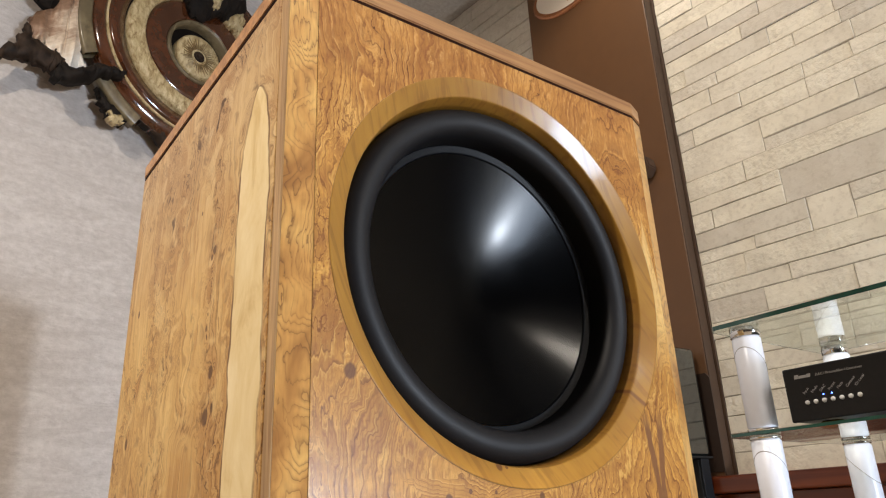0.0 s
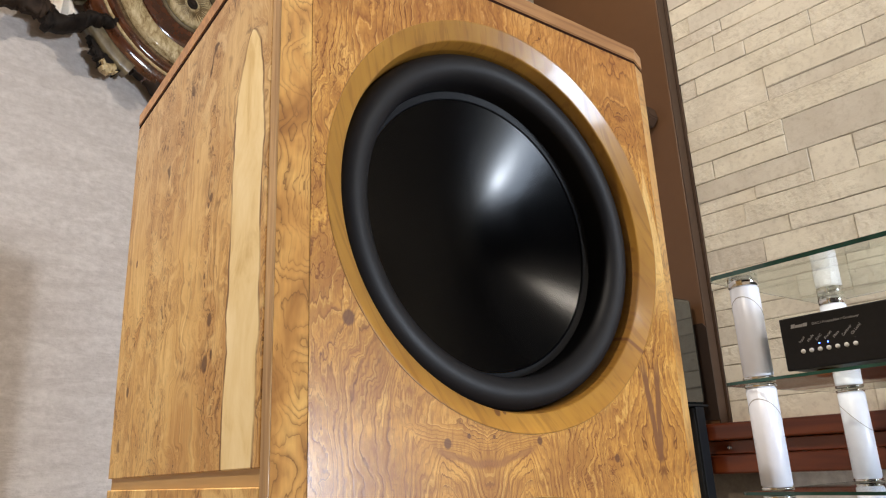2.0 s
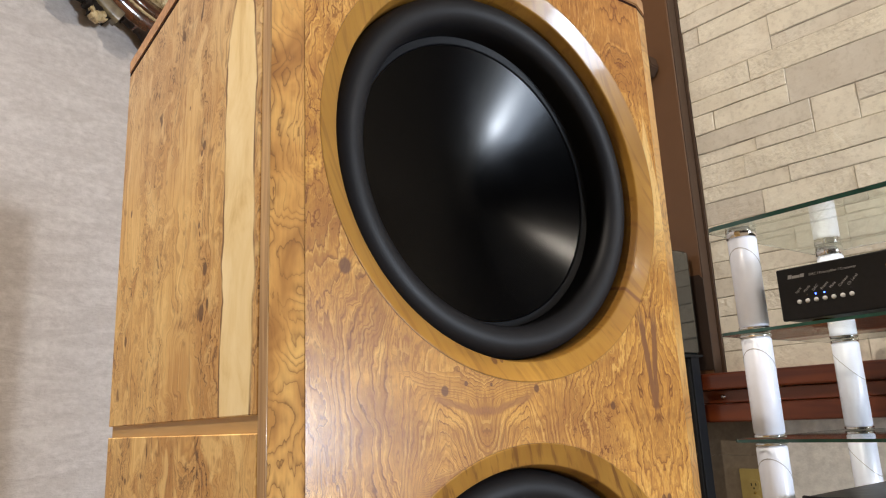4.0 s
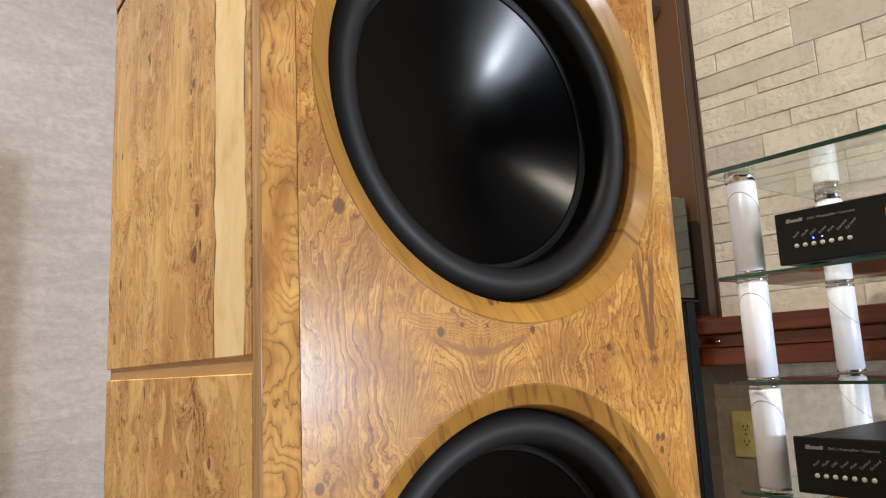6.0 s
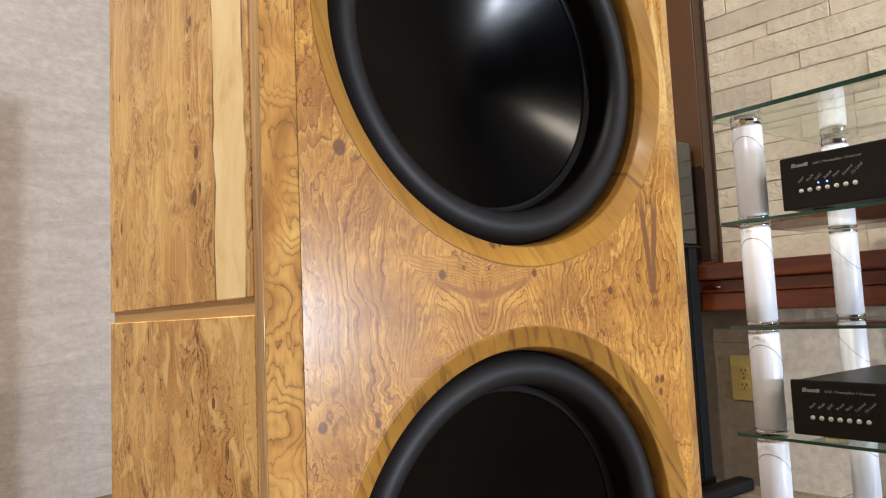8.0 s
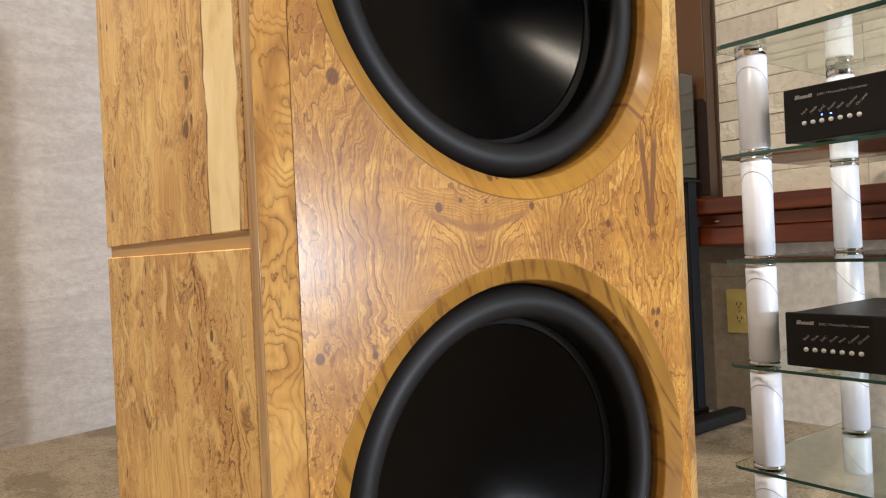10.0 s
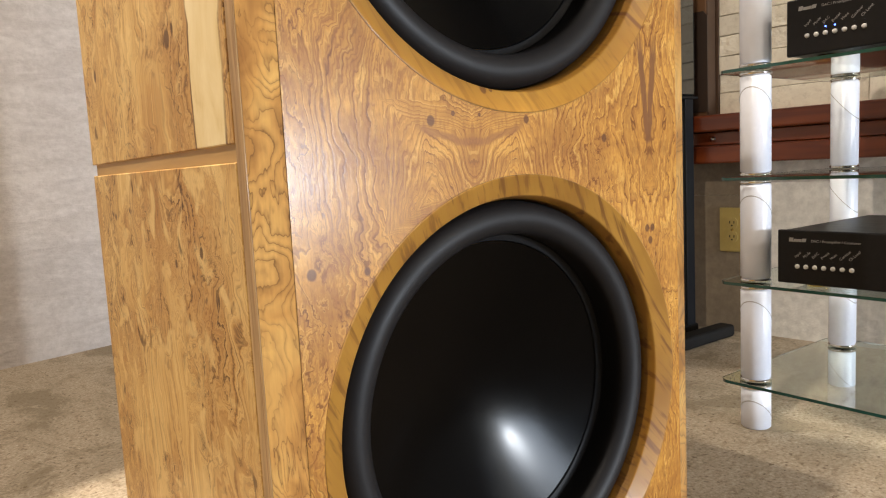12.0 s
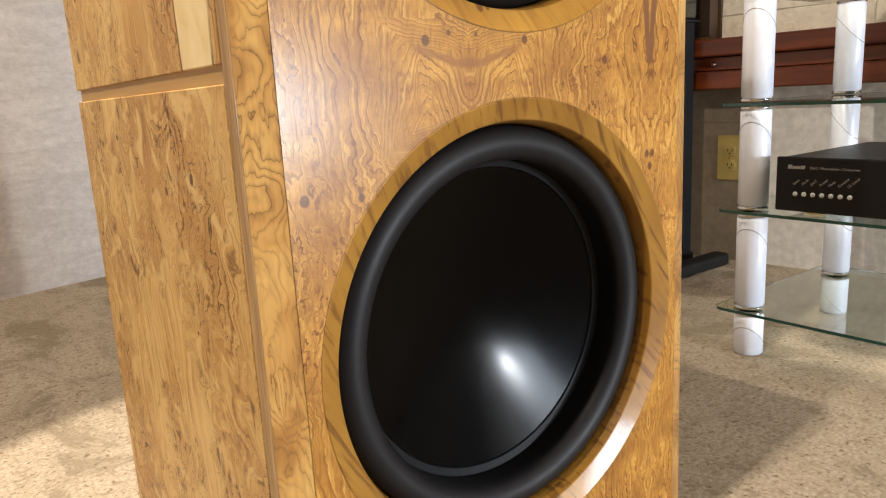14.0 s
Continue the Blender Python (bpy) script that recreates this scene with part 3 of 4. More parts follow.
def prism(points, lo, hi, axis="z", bevel=0.0):
    """A straight prism over an outline, from lo to hi along the axis."""
    bm = bmesh.new()

    def at(p, h):
        return (p[0], p[1], h) if axis == "z" else (p[0], h, p[1]) if axis == "y" else (h, p[0], p[1])

    a = [bm.verts.new(at(p, lo)) for p in points]
    b = [bm.verts.new(at(p, hi)) for p in points]
    bm.faces.new(a[::-1])
    bm.faces.new(b)
    for k in range(len(points)):
        bm.faces.new((a[k], a[(k + 1) % len(points)], b[(k + 1) % len(points)], b[k]))
    if bevel:
        bmesh.ops.bevel(bm, geom=bm.edges[:], offset=bevel, segments=2, affect="EDGES")
    return bm


def writing(name, text, size, m, material, parent, label=""):
    """Flat raised lettering in the built-in font."""
    curve = bpy.data.curves.new(name, "FONT")
    curve.body, curve.size, curve.extrude, curve.resolution_u = text, size, 0.0002, 2
    temp = new("lettering_source", curve)
    data = bpy.data.meshes.new_from_object(temp.evaluated_get(bpy.context.evaluated_depsgraph_get()))
    bpy.data.objects.remove(temp)
    bpy.data.curves.remove(curve)
    data.materials.clear()
    data.materials.append(material)
    ob = new(name, data)
    ob.parent = parent
    ob.matrix_local = m
    if label:
        ob["label"] = label
    return ob


# ---- setting ----
WALL_X = 1.75
TURN = radians(14.0)
LEFT0 = Vector((0.11, 2.066, 0))
# the stone wall stands five degrees askew to the tower
ASKEW = Matrix.Translation((WALL_X, 0.765, 0)) @ Matrix.Rotation(radians(5.0), 4, "Z") @ Matrix.Translation((-WALL_X, -0.765, 0))

single("floor", box((-3.2, -4.4, -0.12), (2.5, 3.2, 0.0)), M_CARPET, "beige cut-pile carpet with mottled flecks", "floor", "structure")
single("ceiling", box((-3.2, -4.4, CEIL), (2.5, 3.2, CEIL + 0.1)), M_PLASTER, "plain warm white plaster ceiling", "ceiling", "structure")


def left_wall():
    bm = box((-3.3, 0.0, 0.0), (1.9, 0.15, CEIL))
    ob = single("wall_back", bm, M_LEFTWALL, "mauve-grey rough plaster wall behind the tower", "wall", "structure")
    ob.matrix_world = Matrix.Translation(LEFT0) @ Matrix.Rotation(TURN, 4, "Z")
    return ob


left_wall()


def wall_behind():
    """The wall behind the camera, with the low window that lights the tower."""
    bm = bmesh.new()
    for x0, x1, z0, z1 in ((-3.3, 1.16, 0, CEIL), (2.16, 2.5, 0, CEIL), (1.16, 2.16, 0, 0.14), (1.16, 2.16, 0.86, CEIL)):
        box((x0, -4.55, z0), (x1, -4.40, z1), bm=bm)
    single("wall_behind", bm, M_FARWALL, "plain plaster wall closing the room", "wall", "structure")


wall_behind()
single("wall_side", box((-3.3, -4.35, 0), (-3.15, 1.3, CEIL)), M_FARWALL, "plain plaster wall closing the room", "wall", "structure")
wall_low = single("wall_low", box((WALL_X + 0.005, -4.35, 0), (WALL_X + 0.15, 2.6, 0.64)), M_LOWWALL, "pale rough concrete wall below the wooden ledge", "wall", "structure")
wall_stone = single("wall_stone", box((WALL_X - 0.0045, -4.35, 0.6485), (WALL_X + 0.15, 2.6, CEIL)), M_MORTAR,
                    "wall of stacked cream stone veneer with dark joints", "wall", "structure")
wall_low.matrix_world = ASKEW
wall_stone.matrix_world = ASKEW


def low_shade():
    # thin L-shaped sheet whose dark colour stands for the shadowed wall
    bm = box((WALL_X - 0.001, 0.625, 0.0), (WALL_X + 0.006, 2.40, 0.412), 0.001)
    box((WALL_X - 0.001, 0.690, 0.4125), (WALL_X + 0.006, 2.40, 0.507), 0.001, bm=bm)
    single("wall_panel", bm, M_WALLSHADE, "brown-taupe sheet painted as the shade low on the wall", "wall panel", "structure").matrix_world = ASKEW


low_shade()


def ledge():
    ob = thing("wooden_ledge", "glossy red-brown wooden ledge along the stone wall", "ledge", ASKEW)
    part("top_board", box((WALL_X - 0.10, -3.3, 0.600), (WALL_X + 0.004, 2.45, 0.648), 0.006), M_LEDGE, ob)
    part("middle_board", box((WALL_X - 0.055, -3.3, 0.562), (WALL_X + 0.004, 2.45, 0.5985), 0.002), M_LEDGE, ob, "darker recessed board")
    part("lower_board", box((WALL_X - 0.08, -3.3, 0.508), (WALL_X + 0.004, 2.45, 0.5605), 0.005), M_LEDGE, ob)
    part("bolt", lathe([(0, -0.006), (0.006, -0.005), (0.007, 0.0)], 12, "x", centre=(WALL_X - 0.055, 0.76, 0.58)), M_CHROME, ob, "small steel bolt head", True)


ledge()

# ---- the tower ----
W, DEPTH, TOP = 0.45, 0.495, 1.038
CX, CUT_Y = 0.026, 0.0097
Z_UP, Z_LOW, Z_MID = 0.7932, 0.3140, 0.5536
RING_R, MID_X = 0.2128, 0.2255


def holed_panel(x0, x1, z0, z1, cx, cz, r, thick, n=96):
    """A panel with one round hole through it: a face in front and the hole's wall."""
    bm = bmesh.new()
    angles = [2 * math.pi * k / n for k in range(n)]
    for px, pz in ((x0, z0), (x1, z0), (x1, z1), (x0, z1)):
        a = math.atan2(pz - cz, px - cx) % (2 * math.pi)
        k = min(range(n), key=lambda i: abs((angles[i] - a + math.pi) % (2 * math.pi) - math.pi))
        angles[k] = a
    inner, outer, deep = [], [], []
    for a in angles:
        c, s = math.cos(a), math.sin(a)
        reach = min(((x1 if c > 0 else x0) - cx) / c if abs(c) > 1e-9 else 9, ((z1 if s > 0 else z0) - cz) / s if abs(s) > 1e-9 else 9)
        inner.append(bm.verts.new((cx + r * c, 0, cz + r * s)))
        deep.append(bm.verts.new((cx + r * c, thick, cz + r * s)))
        outer.append(bm.verts.new((cx + reach * c, 0, cz + reach * s)))
    for k in range(n):
        j = (k + 1) % n
        bm.faces.new((inner[k], inner[j], outer[j], outer[k]))
        bm.faces.new((inner[k], deep[k], deep[j], inner[j]))
    return bm


def tower():
    ob = thing("subwoofer_tower", "tall subwoofer cabinet in figured olive and spalted maple veneer", "subwoofer")
    # front veneer with both openings
    bm = holed_panel(-0.0003, W + 0.0003, Z_MID, TOP, MID_X, Z_UP, RING_R, 0.004)
    add(bm, holed_panel(-0.0003, W + 0.0003, 0.012, Z_MID, MID_X, Z_LOW, RING_R, 0.004))
    bmesh.ops.remove_doubles(bm, verts=bm.verts[:], dist=2e-4)
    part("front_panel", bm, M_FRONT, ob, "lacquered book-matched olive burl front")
    # carcass behind
    bm = bmesh.new()
    for lo, hi in (((-CX + 0.0022, 0.031, 0.004), (0.002, DEPTH, TOP - 0.004)), ((W - 0.002, 0.03, 0.004), (W + CX - 0.008, DEPTH, TOP - 0.004)),
                   ((0.003, DEPTH - 0.02, 0.004), (W - 0.003, DEPTH - 0.001, TOP - 0.004)), ((0.003, 0.2, 0.006), (W - 0.003, 0.22, TOP - 0.006))):
        box(lo, hi, bm=bm)
    part("carcass", bm, M_GROOVE, ob)
    for side in (0, 1):
        def place(x):
            return x if side == 0 else W - x
        post = [(place(0.0), 0.0003), (place(0.0), 0.03), (place(-CX + 0.0075), 0.03), (place(-CX + 0.0075), CUT_Y), (place(-CX), CUT_Y)]
        part("corner_post", prism(post, 0.004, TOP, bevel=0.0007), M_CORNER, ob, "bevelled corner post with bold wavy figure")
        a, b = sorted((place(-CX - 0.0004), place(-CX + 0.007)))
        part("edge_strip", box((a, CUT_Y + 0.0003, 0.004), (b, 0.0255, TOP), 0.0006), M_EDGE, ob, "narrow straight-grained edge strip")
        a, b = sorted((place(-CX - 0.001), place(-CX + 0.0078)))
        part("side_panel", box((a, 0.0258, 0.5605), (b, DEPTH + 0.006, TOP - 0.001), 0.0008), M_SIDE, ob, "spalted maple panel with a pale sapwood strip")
        part("side_panel", box((a, 0.0258, 0.004), (b, DEPTH + 0.006, 0.547), 0.0008), M_SIDE, ob, "spalted maple panel")
    # lid above a solid dark band, painted in place of the shadow gap
    out = 0.0016
    lid = [(-CX - out, CUT_Y), (-CX - out, DEPTH + 0.008), (W + CX + out, DEPTH + 0.008), (W + CX + out, CUT_Y), (W, -0.001), (0.0, -0.001)]
    reveal = [(x + (0.0008 if x < 0.2 else -0.0008), y + (0.0012 if y < 0.2 else -0.002)) for x, y in lid]
    part("reveal", prism(reveal, TOP + 0.0004, TOP + 0.0040), M_DARK, ob, "dark band painted for the shadow gap")
    part("lid", prism(lid, TOP + 0.0042, TOP + 0.0235, bevel=0.0012), M_LID, ob, "reddish straight-grained wooden lid")
    for cz in (Z_UP, Z_LOW):
        woofer(ob, cz)


def woofer(ob, cz):
    at = (MID_X, 0, cz)
    # flat bevel, then a short upright wall down to the rubber
    bevel = [(RING_R - 0.0003, 0.0035), (RING_R - 0.0003, -0.0004), (RING_R - 0.0012, -0.0006), (RING_R - 0.0018, -0.0004), (0.1945, 0.0074), (0.1938, 0.0079),
             (0.1932, 0.0090), (0.1927, 0.0110), (0.1905, 0.0215), (0.1900, 0.0300), (0.1896, 0.05)]
    bm = lathe(bevel, 160, "y")
    for e in bm.edges:
        e.smooth = len(e.link_faces) < 2 or e.calc_face_angle(0.0) < radians(4)
    ring = part("bevel_ring", bm, M_RING if cz == Z_UP else M_RING_LOW, ob, "bevelled wooden ring with diagonal stripes", True)
    ring.location = at
    driver = new("woofer_driver")
    driver.parent, driver.location = ob, at
    driver["label"] = "large black woofer with a rubber surround"
    roll = [(0.1898, 0.048), (0.1890, 0.036)]
    for k in range(0, 21):
        a = math.pi * k / 20
        roll.append((0.1728 + 0.0157 * math.cos(a), 0.031 - 0.0165 * math.sin(a)))
    roll += [(0.1568, 0.036), (0.1572, 0.046), (0.1578, 0.0505), (0.1572, 0.0535)]
    part("surround", lathe(roll, 160, "y"), M_RUBBER, driver, "half-roll black rubber surround", True)
    part("flange", lathe([(0.1576, 0.056), (0.1574, 0.0518), (0.1566, 0.0510), (0.1502, 0.0536), (0.1496, 0.0545), (0.1494, 0.060)], 160, "y"), M_LIP, driver, "dark grey flange")
    # a dish with a rounded middle and nearly straight sides
    dish, deep, last = [], 0.0, 0.1490
    for k in range(0, 41):
        r = 0.1490 * (1 - k / 40)
        m = (r + last) / 2
        deep += (last - r) * 0.54 * (1 - math.exp(-m / 0.098))
        dish.append((r, 0.0555 + deep))
        last = r
    part("cone", lathe(dish, 160, "y"), M_DISH, driver, "satin black dished cone", True)


tower()

# ---- glass rack ----
SHELF_Z = (0.090, 0.286, 0.487, 0.688, 0.899)
RACK_X, RACK_Y = (1.078, 1.435), (0.270, -0.300)
POST_R = 0.0275


def shelf_outline(x0, x1, y0, y1, r=0.05, n=8):
    pts = []
    for cx, cy, a0 in ((x1 - r, y1 - r, 0), (x0 + r, y1 - r, 90), (x0 + r, y0 + r, 180), (x1 - r, y0 + r, 270)):
        for k in range(n + 1):
            a = radians(a0 + 90 * k / n)
            pts.append((cx + r * math.cos(a), cy + r * math.sin(a)))
    return pts


def rack():
    ob = thing("glass_rack", "five-tier equipment rack with clear glass shelves and white tube posts", "rack")
    pts = shelf_outline(1.040, 1.500, -0.355, 0.327, 0.022)
    for z in SHELF_Z:
        half = 0.0042 if z == SHELF_Z[-1] else 0.0027
        shelf = part("glass_shelf", prism(pts, z - half, z + half, bevel=0.0006), M_GLASS, ob, "clear glass shelf")
        shelf.visible_shadow = False
        rim = bmesh.new()
        for h in (-half - 0.0002, half + 0.0002):
            for x, y in pts:
                mx, my = 1.27, -0.014
                rim.verts.new((mx + (x - mx) * 1.0012, my + (y - my) * 1.0012, z + h))
        rim.verts.ensure_lookup_table()
        n = len(pts)
        for k in range(n):
            rim.faces.new([rim.verts[i] for i in (k, (k + 1) % n, n + (k + 1) % n, n + k)])
        part("shelf_edge", rim, M_GLASS_EDGE, shelf, "dark green polished glass edge")
    for x in RACK_X:
        for y in RACK_Y:
            at = (x, y, 0)
            levels = (0.0, *SHELF_Z)
            for lo, hi in zip(levels, levels[1:]):
                r = POST_R
                a = lo + (0.0105 if lo else 0.0)
                b = hi - (0.0245 if hi == SHELF_Z[-1] else 0.0105)
                tube = part("tube", lathe([(0, a), (r - 0.003, a), (r, a + 0.003), (r, b - 0.003), (r - 0.003, b), (0, b)], 40, centre=at), M_WHITE, ob, "white lacquered tube", True)
                h0 = b - 0.032
                # a thin grey line slants round the tube
                if h0 - 0.02 > a:
                    bm = bmesh.new()
                    ring = []
                    for k in range(40):
                        w = 2 * math.pi * k / 40
                        cx, cy = math.cos(w), math.sin(w)
                        h = h0 - 0.030 * (1 - math.cos(w - (3.35 if x == RACK_X[0] else 1.75))) + 0.010
                        ring.append([bm.verts.new((x + (r + g) * cx, y + (r + g) * cy, h + e)) for g, e in ((-0.0005, 0.0016), (0.0008, 0.0), (-0.0005, -0.0016))])
                    for k in range(40):
                        p, q = ring[k], ring[(k + 1) % 40]
                        for j in range(2):
                            bm.faces.new((p[j], p[j + 1], q[j + 1], q[j]))
                    part("seam", bm, M_GREYLINE, tube, "slanting grey line", True)
                for z0, z1 in ((b, hi - 0.0042), (hi + 0.0042, hi + 0.0105)) if hi != SHELF_Z[-1] else ((b, hi - 0.0042),):
                    part("collar", lathe([(0, z0), (r - 0.001, z0), (r + 0.0012, z0 + 0.001), (r + 0.0012, z1 - 0.001), (r - 0.001, z1), (0, z1)], 40, centre=at), M_CHROME, ob, "chrome collar", True)


rack()


# ---- electronics ----
LABELS = ("Input", "Mode", "DAC", "Preset", "Mute", "Contour", "Ch Level")


def processor(z, x_front, y_left, lit):
    """A low black case; its front looks along -x, its left end lies at y_left."""
    ob = thing("audio_processor", "black audio processor with silver buttons, " + ("two blue lights lit" if lit else "all lights off") + ", on glass", "audio processor",
               Matrix.Translation((x_front, y_left, z)), "audio processors on the rack")
    wide, deep, tall, foot = 0.432, 0.36, 0.096, 0.009
    part("case", box((0.007, -wide + 0.002, foot), (deep, -0.002, foot + tall - 0.002), 0.003), M_CASE, ob)
    part("front_plate", box((0, -wide, foot - 0.001), (0.0085, 0, foot + tall), 0.003, 3), M_CASE, ob, "brushed black front plate")
    for fx in (0.05, deep - 0.05):
        for fy in (-0.05, -wide + 0.05):
            part("foot", lathe([(0, 0), (0.019, 0), (0.020, 0.002), (0.020, foot - 0.002), (0.018, foot), (0, foot)], 24, centre=(fx, fy, 0)), M_BRASS, ob, "round brass foot", True)
    face = Matrix.Rotation(radians(-90), 4, "Z") @ Matrix.Rotation(radians(90), 4, "X")

    def on_face(u, v, turn=0.0):
        return Matrix.Translation((-0.0003, -u, foot + v)) @ face @ Matrix.Rotation(radians(turn), 4, "Z")

    # the maker's word as a plain slanted bar
    bm = bmesh.new()
    for u, w, h in ((0.0212, 0.0075, 0.0072), (0.0292, 0.0145, 0.0050), (0.0442, 0.0075, 0.0062)):
        vs = [bm.verts.new((-0.0004, -(u + du + 0.2 * dv), foot + 0.0752 + dv)) for du, dv in ((0, 0), (w, 0), (w, h), (0, h))]
        bm.faces.new(vs)
    part("name_bars", bm, M_PRINT, ob, "white maker's word as plain bars")
    writing("caption", "DAC / Preamplifier / Crossover", 0.0064, on_face(0.061, 0.0755), M_PRINT, ob, "small white lettering")
    for k, word in enumerate(LABELS):
        u = 0.037 + 0.01545 * k
        part("button", lathe([(0.0, -0.0040), (0.0023, -0.0037), (0.0036, -0.0025), (0.0041, -0.0005), (0.0041, 0.0005)], 20, "x", centre=(0, -u, foot + 0.031)), M_BUTTON, ob, "round silver button", True)
        writing("caption", word, 0.0066, on_face(u - 0.003, 0.046, 42), M_PRINT, ob, "small slanted white lettering")
        part("indicator", lathe([(0.0, -0.0010), (0.0012, -0.0006), (0.0016, 0.0004)], 10, "x", centre=(0, -u, foot + 0.0415)), M_LED if lit and k in (2, 3) else M_LED_OFF, ob, "blue light" if lit and k in (2, 3) else "", True)
    part("display", box((-0.0012, -0.297, foot + 0.026), (0.001, -0.192, foot + 0.070), 0.001), M_SLAB, ob, "dark display window")
    part("display_frame", box((-0.0008, -0.299, foot + 0.0245), (0.0005, -0.1905, foot + 0.0715), 0.0005), M_BRASS, ob, "thin brass frame")


processor(SHELF_Z[3] + 0.0029, 1.062, 0.2030, True)
processor(SHELF_Z[1] + 0.0029, 1.048, 0.2110, False)


# ---- along the stone wall ----
def outlet():
    ob = thing("wall_outlet", "yellowed ivory duplex power outlet on the concrete wall", "outlet", ASKEW)
    x = WALL_X - 0.001
    y1, y0, z0, z1 = 0.768, 0.688, 0.243, 0.375
    bm = prism([(y0, z0), (y1, z0), (y1, z1), (y0, z1)], x - 0.006, x, "x", 0.002)
    part("cover_plate", bm, M_IVORY, ob)
    ym, zm = (y0 + y1) / 2, (z0 + z1) / 2
    for dz in (-0.021, 0.021):
        pts = [(ym + 0.018 * math.cos(a) * 0.95, zm + dz + max(-0.0145, min(0.0145, 0.018 * math.sin(a)))) for a in [2 * math.pi * k / 24 for k in range(24)]]
        face = part("socket", prism(pts, x - 0.0085, x - 0.005, "x"), M_SOCKET, ob, "tan receptacle face")
        bm = bmesh.new()
        for dy in (-0.0065, 0.0065):
            box((x - 0.0092, ym + dy - 0.0013, zm + dz - 0.002), (x - 0.0082, ym + dy + 0.0013, zm + dz + 0.006), bm=bm)
        part("slot", bm, M_BLACK, face)
        part("ground_hole", lathe([(0, -0.0092), (0.0024, -0.0092), (0.0024, -0.0080)], 12, "x", centre=(x, ym, zm + dz - 0.008)), M_BLACK, face)
    part("screw", lathe([(0, -0.0085), (0.003, -0.008), (0.0036, -0.006)], 12, "x", centre=(x, ym, zm)), M_BRASS, ob)


outlet()


def brown_panel():
    ob = thing("tall_brown_cabinet", "tall brown lacquered cabinet with an oval badge on the ledge", "cabinet", ASKEW)
    x0, x1 = WALL_X - 0.062, WALL_X - 0.005
    part("body", box((x0, 0.7755, 0.6485), (x1, 1.318, CEIL - 0.003), 0.002), M_BROWN, ob)
    # thin board over the side face, its shade put into the colour
    part("side_trim", box((x0 + 0.001, 0.7715, 0.6490), (x1 - 0.012, 0.7750, CEIL - 0.004), 0.001), M_BROWN_DARK, ob, "dark brown board painted as the shaded side")
    part("side_strip", box((x1 - 0.0085, 0.7640, 0.6490), (x1, 0.7750, CEIL - 0.004), 0.001), M_BROWN_DARK, ob, "narrow dark edge strip")
    badge = part("badge", lathe([(0, -0.012), (0.9, -0.012), (0.97, -0.009), (1.0, 0.0)], 64, "x"), plain("copper_rim", (0.52, 0.22, 0.10), 0.25, metal=0.8), ob, "copper-rimmed oval badge", True)
    badge.scale = (1, 0.195, 0.114)
    badge.location = (x0, 1.095, 2.612)
    part("badge_face", lathe([(0, -0.0135), (0.84, -0.0135), (0.86, -0.010)], 64, "x"), plain("cream_badge", (0.78, 0.68, 0.56), 0.35), badge, "cream enamel face")
    bm = bmesh.new()
    outer = [(0.40, 0.55), (-0.40, 0.55), (0.0, -0.68)]
    for k in range(3):
        a, b = Vector(outer[k]), Vector(outer[(k + 1) % 3])
        c, d = a * 0.62, b * 0.62
        bm.faces.new([bm.verts.new((-0.0145, p.x, p.y)) for p in (a, b, d, c)])
    part("emblem", bm, plain("copper_print", (0.40, 0.15, 0.06), 0.4), badge, "plain copper triangle")
    # rounded cast shadow low on the front, painted as a thin near-black shape
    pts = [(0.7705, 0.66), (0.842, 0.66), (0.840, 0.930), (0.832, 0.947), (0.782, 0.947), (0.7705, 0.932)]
    part("inlay", prism(pts, x0 - 0.0045, x0 - 0.001, "x"), plain("near_black_brown_shadow", (0.024, 0.011, 0.005), 0.5), ob, "dark rounded shape painted as a cast shadow")
    hexa = [(0.860 + 0.033 * math.cos(radians(60 * k + 15)), 1.668 + 0.040 * math.sin(radians(60 * k + 15))) for k in range(6)]
    part("knob", prism(hexa, x0 - 0.05, x0 - 0.0005, "x", 0.004), M_BROWN_DARK, ob, "dark hexagonal wooden knob")


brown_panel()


def stand():
    ob = thing("speaker_stand", "black steel speaker stand with a flat bar foot on the carpet", "stand")
    part("column", box((1.600, 0.790, 0.035), (1.642, 0.836, 0.697), 0.004), M_BLACK, ob)
    part("column_edge", box((1.602, 0.7835, 0.035), (1.640, 0.7895, 0.697), 0.001), M_LIP, ob, "grey edge strip")
    part("cross_bar", box((1.36, 0.785, 0.004), (1.66, 0.842, 0.034), 0.006), M_BLACK, ob)
    part("foot_bar", box((1.38, 0.690, 0.0), (1.70, 0.742, 0.036), 0.010, 3), M_BLACK, ob)
    part("link_bar", box((1.40, 0.7425, 0.004), (1.45, 0.7845, 0.030), 0.004), M_BLACK, ob)
    part("top_plate", box((1.52, 0.78, 0.6975), (1.66, 0.94, 0.704), 0.002), M_BLACK, ob)


stand()


def dark_speaker():
    ob = thing("small_speaker", "small glossy dark speaker on the black stand", "speaker")
    part("cabinet", box((1.54, 0.783, 0.7045), (1.655, 0.95, 1.02), 0.012, 3), M_SLAB, ob)


dark_speaker()

# ---- wall sculpture ----
M_ARTBROWN = plain("glossy_brown_turned_wood", (0.070, 0.021, 0.007), 0.12, coat=1.0, speck=0.45, scale=22)
M_ARTDARK = plain("dark_bark", (0.009, 0.0055, 0.0035), 0.75, speck=0.6, scale=60, spec=0.25)
M_ARTBARK = plain("brown_bark", (0.027, 0.0155, 0.009), 0.7, speck=0.7, scale=25, spec=0.25)
